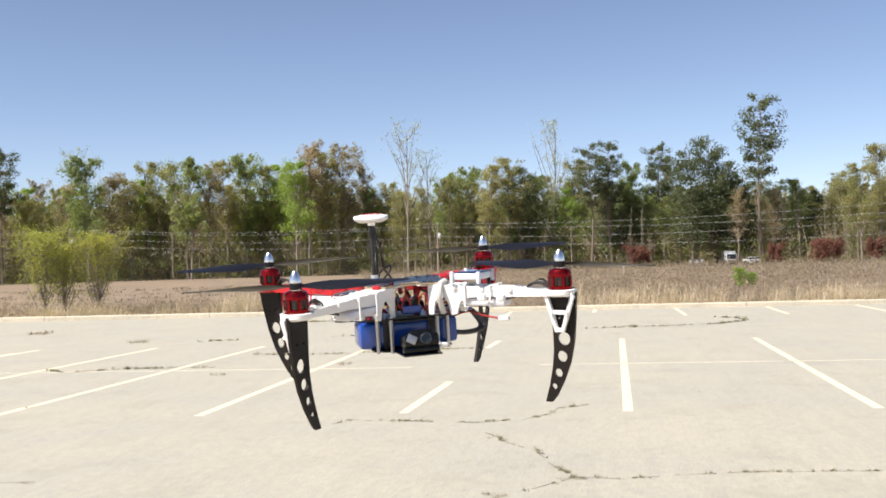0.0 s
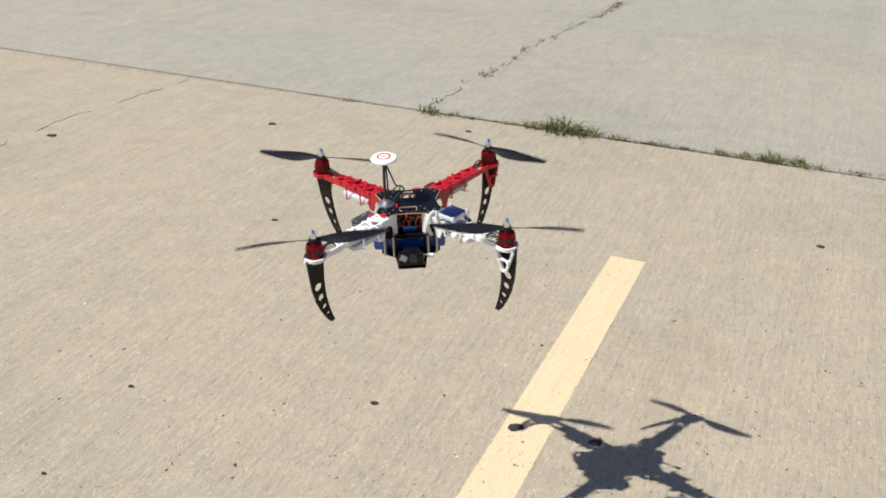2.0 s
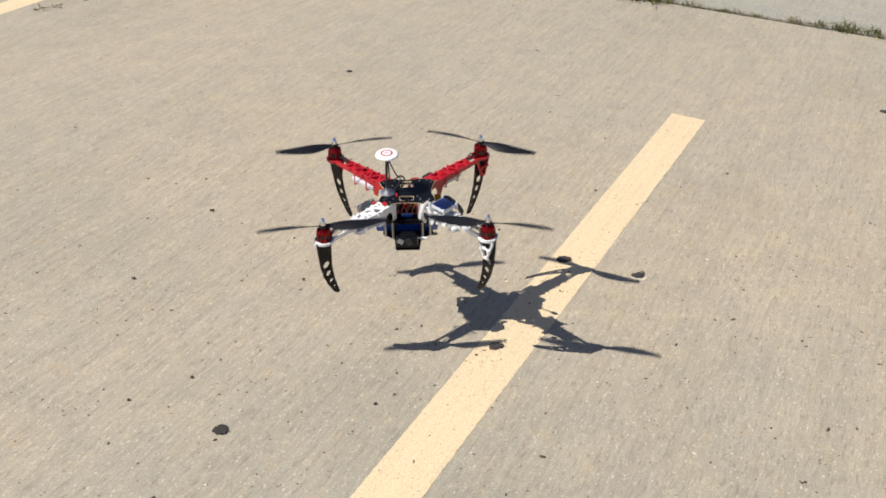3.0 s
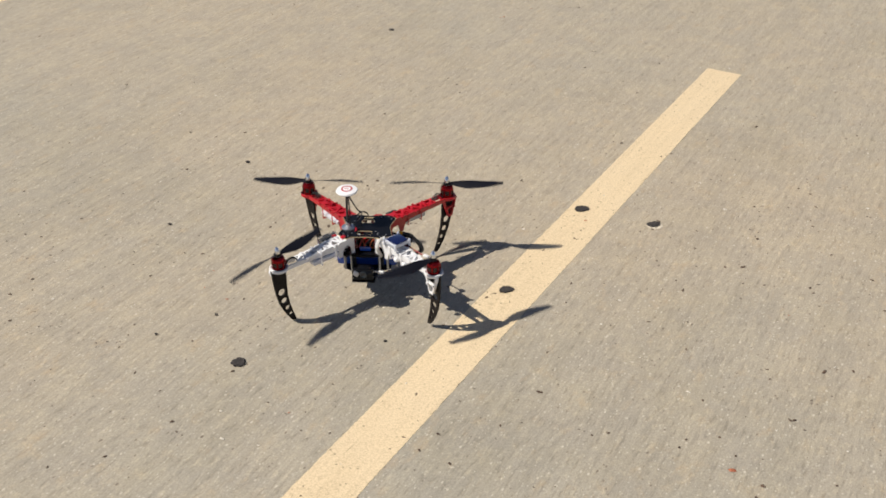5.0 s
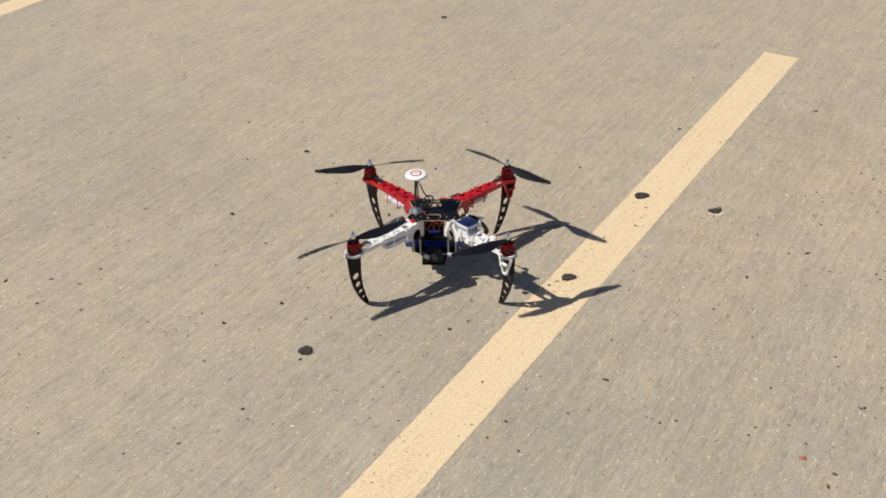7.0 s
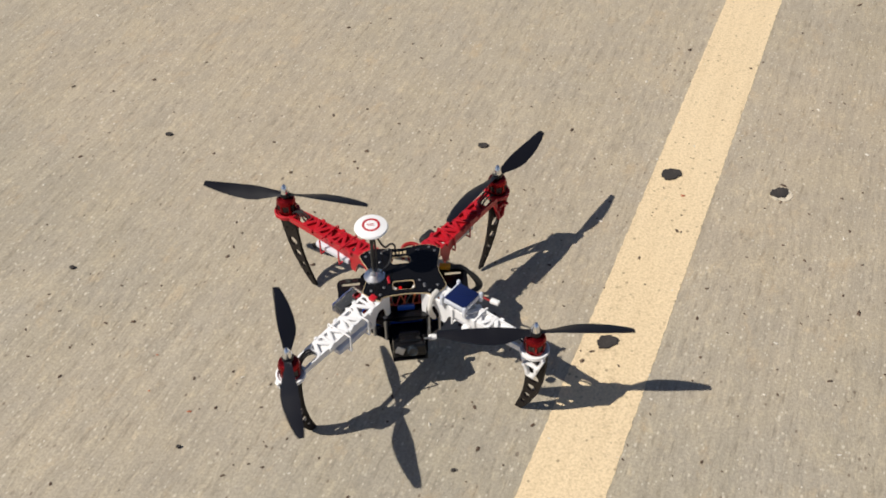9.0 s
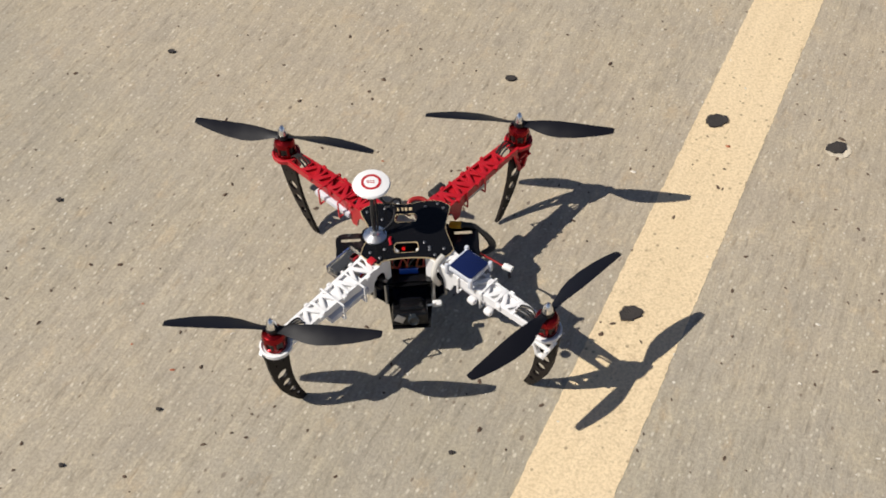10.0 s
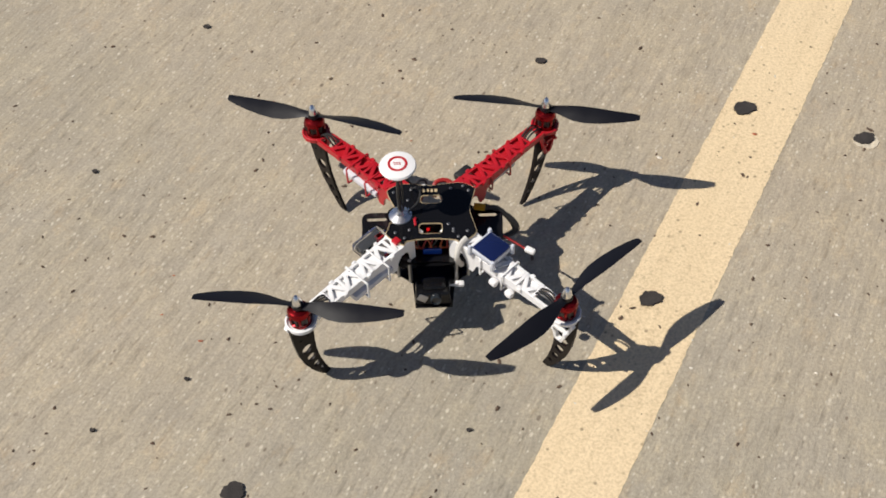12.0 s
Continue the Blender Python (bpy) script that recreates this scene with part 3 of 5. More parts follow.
# clumps of low weeds in the cracks further off
rng = random.Random(77)
verts, faces = [], []
for line, width in CRACKS:
    for a, b in zip(line, line[1:]):
        a, b = Vector((*a, 0)), Vector((*b, 0))
        if (a.y + b.y) * 0.5 < 3.9:
            continue
        k = 0.006 + 0.0016 * a.y
        for _ in range(int((b - a).length * 1.9 + rng.random())):
            c = a.lerp(b, rng.random())
            for _ in range(rng.randint(2, 9)):
                p = c + (b - a).normalized() * rng.gauss(0, 5 * k) + Vector((rng.gauss(0, k), rng.gauss(0, k), -0.004))
                blades(verts, faces, (p.x, p.y, p.z), 6, k * 1.7, k * 1.4, rng, k * 0.18, 1.7)
tagged(from_lists("crack_weeds", verts, faces, M_LEAF["weed"]), "low dark weeds growing along cracks in the concrete", "weeds", kind="stuff")

# ---- kerb: cast lengths butted end to end ----
kerb = tagged(new("kerb"), "pale concrete kerb along the edge of the car park", "kerb", kind="structure")
along = (KERB_B - KERB_A).normalized()
prof = [(-0.09, -0.12), (-0.09, 0.12), (-0.07, 0.15), (0.07, 0.15), (0.09, 0.12), (0.09, -0.12)]
bm = bmesh.new()
ends = [[bm.verts.new((x, y, z)) for y, z in prof] for x in (0.0, 2.985)]
bm.faces.new(ends[0])
bm.faces.new(ends[1][::-1])
for i in range(6):
    j = (i + 1) % 6
    bm.faces.new((ends[0][j], ends[0][i], ends[1][i], ends[1][j]))
me = finish(bm, "kerb_length", M_KERB)
for i in range(int((KERB_B - KERB_A).length / 3.0)):
    ob = new("kerb_length", me)
    ob.parent = kerb
    ob.matrix_basis = Matrix.Translation(KERB_A + along * 3.0 * i) @ Matrix.Rotation(math.atan2(along.y, along.x), 4, "Z")

# ---- rough grass behind the kerb ----
out = Vector((-along.y, along.x, 0))
rng = random.Random(21)
for name, kind, n, dmin, dmax, h, w, label in (
        ("tall_dry_grass", "straw", 620, 0.4, 6, 0.95, 0.009, "tall straw-coloured dry grass behind the kerb"),
        ("bramble_scrub", "bramble", 9500, 0.5, 50, 0.36, 0.008, "brown leafless scrub and dead weeds"),
        ("field_grass", "bramble", 2600, 2, 60, 0.28, 0.012, "short tan grass over the field")):
    verts, faces = [], []
    for _ in range(n):
        s = rng.uniform(0, 130)
        if name == "tall_dry_grass":
            s = rng.choice((52, 57, 60, 66, 72, 77.5, 79, 86, 87.5, 92, 94, 97)) + rng.gauss(0, 1.1)
        d = dmin + (dmax - dmin) * rng.random() ** 1.9
        if name == "bramble_scrub" and s < 71:
            d *= 0.25
        p = KERB_A + along * s + out * d
        tall = 0.35 + 1.3 * abs(noise.noise(Vector((s * 0.35, d * 0.2, 3.0)))) + 0.4 * rng.random()
        blades(verts, faces, (p.x, p.y, -0.08), 18 if kind == "straw" else 12, h * tall * rng.uniform(0.5, 1.2), 0.45 if kind != "straw" else 0.3, rng, w * (1 + d / 25), 0.55)
    tagged(from_lists(name, verts, faces, M_LEAF[kind]), label, "grass", kind="stuff")

verts, faces = [], []
late = []
for _ in range(2600):
    s = rng.uniform(30, 125)
    d = 0.9 + (9 if s < 71 else 40) * rng.random() ** 1.8
    late.append((s, d, 0.45 * rng.random()))
# ---- trees ----
EYE0 = Vector((-0.368, -1.131, 0))
AXIS = math.atan2(0.679, 1.882)


def bearing(column, far):
    """A place on the ground, by its column in the first view and its distance."""
    a = AXIS + math.atan((column - 784) / 1866)
    return EYE0 + Vector((math.sin(a), math.cos(a), 0)) * far


def puff(verts, faces, c, r, count, size, rng, flat=0.75, wide=0.48):
    """A clump of small leaf sprays about c."""
    for _ in range(count):
        d = Vector((rng.gauss(0, 1), rng.gauss(0, 1), rng.gauss(0, flat)))
        d *= min(1.0, 1.7 / max(d.length, 0.01))
        p = c + d * r * 0.5
        n = (d.normalized() * 1.2 + Vector((rng.gauss(0, 0.55), rng.gauss(0, 0.55), rng.gauss(0.5, 0.55)))).normalized()
        t = n.orthogonal().normalized()
        t = t * math.cos(q := rng.uniform(0, 6.28)) + n.cross(t) * math.sin(q)
        s, b = size * rng.uniform(0.5, 1.2), n.cross(t)
        i = len(verts)
        verts += [p - t * s, p + b * s * wide + n * s * 0.1, p + t * s, p - b * s * wide + n * s * 0.1]
        faces.append((i, i + 1, i + 2, i + 3))


BUSHES = ("willow", "red", "olivebush", "weedbush")


for s, d, z in late:
    puff(verts, faces, KERB_A + along * s + out * d + Vector((0, 0, z)), 0.5 + 0.02 * d, 13, 0.045 + 0.002 * d, rng, 0.6, 0.35)
tagged(from_lists("low_scrub", verts, faces, M_LEAF["bramble"]), "low brown scrub between the dry grass", "scrub", kind="stuff")


def tree(kind, h, seed):
    """One tree at the origin: a tapered trunk that forks into limbs, and a crown of sprays with gaps."""
    rng = random.Random(seed)
    leaf_kind, spread, start, limbs, density, size, bare = {
        "green": ("green", 0.17, 0.30, 30, 74, 0.165, False), "bright": ("bright", 0.18, 0.30, 30, 80, 0.165, False),
        "olive": ("olive", 0.16, 0.32, 30, 66, 0.155, False), "brown": ("brown", 0.14, 0.40, 30, 44, 0.135, True),
        "bare": ("pale", 0.15, 0.42, 18, 9, 0.11, True), "pine": ("pine", 0.155, 0.60, 46, 44, 0.14, False),
        "darkpine": ("pine", 0.165, 0.24, 56, 70, 0.15, False), "willow": ("willow", 0.37, 0.06, 70, 19, 0.042, True),
        "red": ("red", 0.42, 0.05, 26, 40, 0.11, True), "olivebush": ("brush", 0.42, 0.05, 26, 40, 0.11, True),
        "weedbush": ("bright", 0.40, 0.03, 26, 50, 0.10, False)}[kind]
    thing = new("tree" if kind not in BUSHES else "bush")
    wood = bmesh.new()
    lean = Vector((rng.gauss(0, 0.02), rng.gauss(0, 0.02), 0)) * h * (0.35 if "pine" in kind else 1.0)
    trunk = bend(Vector((0, 0, -0.3)), Vector((rng.gauss(0, 0.01) * h, rng.gauss(0, 0.01) * h, h * 0.4)), lean + Vector((0, 0, h * 0.97)), n=5)
    base_r = h * (0.011 if "pine" in kind else (0.0075 if kind == "bare" else 0.0105))
    if kind in BUSHES:
        base_r = h * 0.012
    tube(wood, trunk, base_r, 7, h * 0.002)
    verts, faces = [], []
    for i in range(limbs):
        t = start + (0.97 - start) * (i + rng.random()) / limbs
        root = trunk[min(int(t * (len(trunk) - 1)), len(trunk) - 2)]
        root = root.lerp(trunk[min(int(t * (len(trunk) - 1)) + 1, len(trunk) - 1)], rng.random())
        a = rng.uniform(0, 6.283) if "pine" not in kind else i * 2.4 + rng.gauss(0, 0.3)
        up = (t - start) / (1 - start)
        if kind == "pine":
            reach = h * spread * (0.30 + 0.75 * math.sin(math.pi * (0.12 + 0.80 * up))) * rng.uniform(0.5, 1.05)
            rise = rng.uniform(0.0, 0.6)
        elif kind == "darkpine":
            reach = h * spread * (0.35 + 0.75 * math.sin(math.pi * (0.20 + 0.70 * up))) * rng.uniform(0.65, 1.1)
            rise = rng.uniform(0.0, 0.6)
        else:
            reach = h * spread * (0.55 + 0.9 * math.sin(math.pi * min(1, up * 0.75 + 0.15)) * 0.6) * rng.uniform(0.5, 1.1) * (1.15 - 0.55 * up)
            rise = rng.uniform(1.6, 3.2) if kind in ("bare", "willow") else rng.uniform(0.9, 2.4)
        tip = root + Vector((math.cos(a), math.sin(a), 0)) * reach + Vector((0, 0, reach * rise))
        tip.z = min(tip.z, h * 1.02)
        mid = root.lerp(tip, 0.5) + Vector((rng.gauss(0, 0.06), rng.gauss(0, 0.06), rng.gauss(-0.02, 0.05))) * reach
        line = bend(root, mid, tip, n=3)
        tube(wood, line, base_r * (0.5 - 0.3 * up), 4, base_r * 0.08)
        if bare or kind in ("olive", "green"):
            for _ in range(5 if bare else 2):
                s = line[rng.randrange(2, len(line))]
                e = s + Vector((rng.gauss(0, 0.5), rng.gauss(0, 0.5), rng.uniform(0.2, 1.0))) * reach * 0.45
                tube(wood, [s, s.lerp(e, 0.5) + Vector((rng.gauss(0, 0.05), rng.gauss(0, 0.05), 0)) * reach, e], base_r * 0.13, 3, base_r * 0.04)
                puff(verts, faces, e, reach * 0.28, density // 3 + 1, size, rng, 0.75, 0.7)
        for f in ((0.55, 0.8, 1.0) if kind == "pine" else (0.5, 0.8, 1.0)):
            c = root.lerp(tip, f) + Vector((rng.gauss(0, 0.12), rng.gauss(0, 0.12), rng.gauss(0, 0.08))) * reach
            puff(verts, faces, c, max(reach * (0.36 if kind == "pine" else 0.55 if kind in ("darkpine",) + BUSHES else 0.46), h * (0.03 if kind == "pine" else 0.04)), int(density * rng.uniform(0.6, 1.4)), size, rng, 0.75 if "pine" in kind else 0.7, 0.48 if kind in BUSHES else 0.72)
    part("trunk", wood, M_BARK_PINE if "pine" in kind else M_BARK, thing)
    me = bpy.data.meshes.new("crown")
    me.from_pydata(verts, [], faces)
    me.materials.append(M_LEAF[leaf_kind])
    crown = new("crown", me)
    crown.parent = thing
    words = {"green": "tall broadleaf tree in fresh green leaf", "bright": "broadleaf tree in bright spring green leaf", "olive": "tall tree with thin olive spring leaves",
             "brown": "tall tree with brown buds and sparse leaves", "bare": "tall pale tree, nearly bare, with few buds", "pine": "tall pine with bare trunk and dark crown",
             "darkpine": "dense dark green pine tree", "willow": "yellow-green willow bush by the kerb", "red": "dark red flowering bush at the wood's edge", "olivebush": "low brown bush at the wood's edge", "weedbush": "low bright green weed bush behind the kerb"}[kind]
    return tagged(thing, words, "tree" if kind not in BUSHES else "bush", "wood edge trees" if kind not in BUSHES else "bushes")


FIRST = {}


def plant(kind, at, h, seed):
    """A tree of that kind, one of three shapes, at a place and height."""
    rng = random.Random(seed)
    key = (kind, seed % 3)
    m = Matrix.Translation(at + Vector((0, 0, -0.05))) @ Matrix.Rotation(rng.uniform(0, 6.28), 4, "Z")
    base = {"willow": 3.2, "red": 3.0, "olivebush": 3.0, "weedbush": 3.0}.get(kind, 20.0)
    if key not in FIRST:
        FIRST[key] = tree(kind, base, 900 + 7 * len(FIRST))
        ob = FIRST[key]
        ob.matrix_basis = m
    else:
        ob = copy_thing(FIRST[key], m)
    s = h / base
    ob.scale = (s * rng.uniform(0.88, 1.12), s * rng.uniform(0.88, 1.12), s)
    return ob


WOOD = 190.0
# column in the first view, top row, kind
EDGE = ((-330, 330, "olive"), (-280, 320, "green"), (-230, 325, "brown"), (-180, 318, "olive"), (-130, 322, "green"), (-90, 312, "green"), (-50, 330, "olive"), (4, 298, "pine"), (45, 365, "olive"),
        (70, 372, "olive"), (100, 350, "green"), (132, 303, "bare"), (156, 303, "green"), (200, 318, "brown"), (232, 330, "olive"), (258, 303, "olive"), (296, 302, "olive"),
        (338, 292, "green"), (372, 300, "brown"), (402, 292, "olive"), (436, 282, "green"), (470, 300, "olive"), (496, 296, "bright"), (525, 290, "bright"), (546, 252, "brown"),
        (578, 268, "olive"), (612, 255, "brown"), (650, 288, "brown"), (690, 322, "olive"), (722, 238, "bare"), (764, 282, "bare"), (800, 316, "olive"), (832, 298, "green"), (828, 340, "darkpine"),
        (868, 292, "olive"), (900, 280, "olive"), (925, 292, "darkpine"), (955, 310, "green"), (986, 236, "bare"), (1018, 288, "olive"), (1046, 264, "pine"), (1084, 256, "pine"), (1080, 320, "darkpine"),
        (1122, 292, "green"), (1166, 264, "pine"), (1196, 300, "olive"), (1226, 268, "darkpine"), (1258, 252, "darkpine"), (1286, 290, "darkpine"), (1318, 312, "darkpine"), (1240, 330, "brown"), (1306, 340, "brown"), (1352, 194, "pine"),
        (1376, 345, "brown"), (1414, 332, "green"), (1446, 345, "darkpine"), (1488, 322, "olive"), (1526, 312, "olive"), (1562, 282, "olive"), (1600, 300, "brown"), (1650, 280, "pine"), (1700, 290, "olive"), (1760, 285, "green"))
for i, (c, top, kind) in enumerate(EDGE):
    level = 465 + (784 - c) * 0.026
    far = WOOD + (i * 37 % 17) - 6
    plant(kind, bearing(c, far), (level - top) / 1866 * far / math.cos(math.atan((c - 784) / 1866)) * (1.05 if kind == "bare" else 1.0 if kind == "pine" else 0.97) + 1.7, 3 * i + i % 3)
# slimmer trees between those of the edge, a little lower
for i in range(58):
    rng = random.Random(7000 + i)
    c = -360 + i * 36 + rng.uniform(-10, 10)
    top = 338 if c < 480 else 322 if c < 1000 else 335 if c < 1360 else 350
    far = WOOD + rng.uniform(2, 13)
    plant(rng.choice(("olive", "brown", "green", "brown", "olive", "bright", "brown") if c < 1060 or c > 1440 else ("darkpine", "brown", "green", "olive", "darkpine")), bearing(c, far), (465 + (784 - c) * 0.026 - top + rng.uniform(-14, 26)) / 1866 * far / math.cos(math.atan((c - 784) / 1866)), 1200 + i)
# the rows behind, lower than the edge
for i in range(76):
    rng = random.Random(5000 + i)
    c = -390 + i * 29 + rng.uniform(-14, 14)
    plant(rng.choice(("olive", "green", "olive", "brown", "darkpine", "green")), bearing(c, WOOD + rng.uniform(12, 40)), rng.uniform(13.0, 17.0), 600 + i)
# brush under the trees
rng = random.Random(31)
for name, kind, n, hmax, d0, label in (("undergrowth", "brush", 3000, 8.0, -1, "dense olive-brown undergrowth below the trees"), ("dead_brush", "bramble", 1300, 6.0, -4, "bare brown brush below the trees"), ("shrubs", "green", 700, 4.5, -6, "low budding shrubs at the wood's edge"),
                                       ("low_pines", "pine", 420, 9.0, 2, "young dark pines among the trees")):
    verts, faces = [], []
    for _ in range(n):
        p = bearing(rng.uniform(-420, 1800), WOOD + d0 + rng.uniform(0, 14))
        z = hmax * rng.random() ** 1.3
        puff(verts, faces, p + Vector((0, 0, z)), 1.5, 30, 0.17, rng, 0.75, 0.6)
    tagged(from_lists(name, verts, faces, M_LEAF[kind]), label, "undergrowth", kind="stuff")
verts, faces = [], []
for _ in range(5200):
    p = bearing(rng.uniform(-460, 1860), WOOD + rng.uniform(42, 56))
    puff(verts, faces, p + Vector((0, 0, 14.5 * rng.random() ** 1.35)), 2.4, 26, 0.5, rng, 0.75, 0.7)
tagged(from_lists("far_wood", verts, faces, M_LEAF["brush"]), "deep mass of the wood behind its edge trees", "wood", kind="stuff")
verts, faces = [], []
for _ in range(2600):
    p = bearing(rng.uniform(640, 1780), 82 + 70 * rng.random() ** 1.3)
    puff(verts, faces, p + Vector((0, 0, 0.75 * rng.random())), 1.1, 16, 0.10, rng, 0.6, 0.4)
tagged(from_lists("thicket", verts, faces, M_LEAF["bramble"]), "low grey-brown thicket between field and wood", "thicket", kind="stuff")
stems = bmesh.new()
for _ in range(190):
    p = bearing(rng.uniform(-400, 1760), WOOD - 5 + rng.uniform(0, 12))
    h, dx, dy = rng.uniform(4, 13), rng.gauss(0, 0.5), rng.gauss(0, 0.5)
    tube(stems, bend(p, p + Vector((dx * 0.2 + rng.gauss(0, 0.15), dy * 0.3, h * 0.5)), p + Vector((dx, dy, h)), n=4), rng.uniform(0.06, 0.12), 5, 0.03)
tagged(new("stems", finish(stems, "stems", M_BARK)), "thin grey stems in front of the wood", "stems", kind="stuff")
# bushes
for i, (c, far, h, kind) in enumerate(((78, 47, 3.2, "willow"), (112, 47.5, 2.7, "willow"), (174, 47, 3.1, "willow"), (-270, 50, 2.7, "willow"), (-300, 50.5, 2.3, "willow"), (1125, 160, 3.0, "red"), (1142, 162, 2.4, "red"), (1452, 158, 3.2, "red"), (1474, 160, 3.2, "red"), (1372, 165, 2.9, "red"), (1252, 168, 2.0, "olivebush"), (1350, 166, 1.6, "olivebush"), (1548, 168, 3.2, "red"), (1308, 57, 1.0, "weedbush"), (1328, 57.6, 0.75, "weedbush"), (690, 52, 0.7, "weedbush"))):
    plant(kind, bearing(c, far), h, 800 + i)

# ---- power line ----
POLES = [(775, 160, 7.6), (125, 170, 8.2), (1720, 140, 8.0), (-600, 180, 8.5)]
DROPS = {775: (0.0, 0.45, 1.9, 2.85), 1720: (0.0, 1.2, 2.1, 3.8), 125: (0.0, 0.3, 1.2, 2.3), -600: (0.0, 0.3, 1.2, 2.3)}
heads = {}
for c, far, h in POLES:
    at = bearing(c, far)
    pole = tagged(new("utility_pole"), "thin grey wooden utility pole with insulators", "pole", "utility poles")
    pole.location = at
    bm = bmesh.new()
    lathe(bm, [(0.16, -0.1), (0.10, h)], 10)
    part("post", bm, M_POLE, pole)
    for z in (h - 0.1, h - 1.7):
        bm = bmesh.new()
        lathe(bm, [(0.05, 0), (0.09, 0.08), (0.05, 0.16), (0.09, 0.22), (0.0, 0.3)], 10, Matrix.Translation((0, 0, z)))
        part("insulator", bm, M_CARWHITE, pole)
    bm = bmesh.new()
    lathe(bm, [(0.25, 0), (0.27, 0.05), (0.27, 0.7), (0.2, 0.8)], 12, Matrix.Translation((0.3, 0, h - 2.2)))
    part("transformer", bm, M_CARWHITE, pole)
    heads[c] = (at, h)
for a, b in ((-600, 125), (125, 775), (775, 1720)):
    (pa, ha), (pb, hb) = heads[a], heads[b]
    for da, db in zip(DROPS[a], DROPS[b]):
        bm = bmesh.new()
        pts = [pa.lerp(pb, t / 16) + Vector((0, 0, ha - da + (hb - db - ha + da) * t / 16 - 0.9 * 4 * (t / 16) * (1 - t / 16))) for t in range(17)]
        tube(bm, pts, 0.012, 5)
        tagged(new("power_cable", finish(bm, "power_cable", M_CABLE, 60)), "thin pale power cable strung between poles", "cable", "power cables")

# ---- parked vehicles and posts at the wood's edge ----


def vehicle(at, heading, length, height, boxy, label):
    thing = tagged(new("parked_truck" if boxy else "parked_car"), label, "vehicle", "parked vehicles")
    thing.matrix_basis = Matrix.Translation(at) @ Matrix.Rotation(heading, 4, "Z")
    body = bmesh.new()
    if boxy:
        bx(body, (length * 0.66, 1.9, height - 0.8), Matrix.Translation((-length * 0.15, 0, 0.8 + (height - 0.8) / 2)), 0.05)
        bx(body, (length * 0.26, 1.8, height * 0.62), Matrix.Translation((length * 0.34, 0, 0.5 + height * 0.31)), 0.15)
    else:
        bx(body, (length, 1.75, 0.7), Matrix.Translation((0, 0, 0.68)), 0.16)
        bx(body, (length * 0.5, 1.55, height - 0.95), Matrix.Translation((-0.1, 0, (height + 0.95) / 2)), 0.2)
    part("body", body, M_CARWHITE, thing)
    front = bmesh.new()
    if boxy:
        bx(front, (0.04, 1.5, height * 0.34), Matrix.Translation((length * 0.47, 0, height * 0.60)), 0.01)
    else:
        bx(front, (0.04, 1.3, 0.34), Matrix.Translation((length * 0.25 - 0.1, 0, height - 0.34)), 0.01)
    part("windscreen", front, M_GLASSDARK, thing)
    grille = bmesh.new()
    bx(grille, (0.05, 1.2, 0.3), Matrix.Translation((length * 0.47 if boxy else length * 0.5, 0, 0.72)), 0.01)
    part("grille", grille, M_RUBBER, thing)
    for y in (-1, 1):
        g = bmesh.new()
        if boxy:
            bx(g, (length * 0.14, 0.04, height * 0.22), Matrix.Translation((length * 0.36, y * 0.91, height * 0.62)), 0.01)
        else:
            bx(g, (length * 0.40, 0.04, 0.32), Matrix.Translation((-0.1, y * 0.78, height - 0.32)), 0.01)
        part("side_window", g, M_GLASSDARK, thing)
        for x in (-0.32, 0.32):
            w = bmesh.new()
            lathe(w, [(0.2, -0.1), (0.36, -0.1), (0.38, 0.0), (0.36, 0.1), (0.2, 0.1)], 16, Matrix.Translation((x * length, y * 0.82, 0.38)) @ Matrix.Rotation(math.pi / 2, 4, "X"))
            part("wheel", w, M_RUBBER, thing)
    return thing


def facing(column, far, turn):
    """The heading of a vehicle whose nose points back at the car park, turned by some radians."""
    d = EYE0 - bearing(column, far)
    return math.atan2(d.y, d.x) + turn


vehicle(bearing(1290, 188) + Vector((0, 0, -0.06)), facing(1290, 188, 0.2), 4.2, 2.5, True, "white box truck parked by the wood")
vehicle(bearing(1238, 188) + Vector((0, 0, -0.06)), facing(1238, 188, 1.3), 3.4, 1.25, False, "white car parked by the wood")
vehicle(bearing(1334, 188) + Vector((0, 0, -0.06)), facing(1334, 188, 1.0), 3.6, 1.4, False, "white car parked by the wood")
for c, far, h in ((1103, 118, 1.1), (-40, 120, 1.5), (-55, 120, 1.5)):
    bm = bmesh.new()
    lathe(bm, [(0.09, -0.1), (0.09, h), (0.0, h + 0.05)], 10, Matrix.Translation(bearing(c, far)))
    tagged(new("marker_post", finish(bm, "marker_post", M_CARWHITE, 40)), "short white marker post standing in the field", "post", "marker posts")

# ---- quadcopter: base plane at the leg tips, white arms towards -y ----
drone = tagged(new("quadcopter"), "four-rotor drone with red and white arms and black legs", "drone")
ARMS = ((135, "red"), (45, "red"), (-135, "white"), (-45, "white"))
HUB_R = 0.225


def spin(deg):
    return Matrix.Rotation(radians(deg), 4, "Z")


def arm_half(x):
    return 0.0150 + (0.0118 - 0.0150) * min(1.0, max(0.0, (x - 0.05) / 0.14))


def arm_top(x):
    return 0.1455 - 0.0055 * (x - 0.045) / 0.18


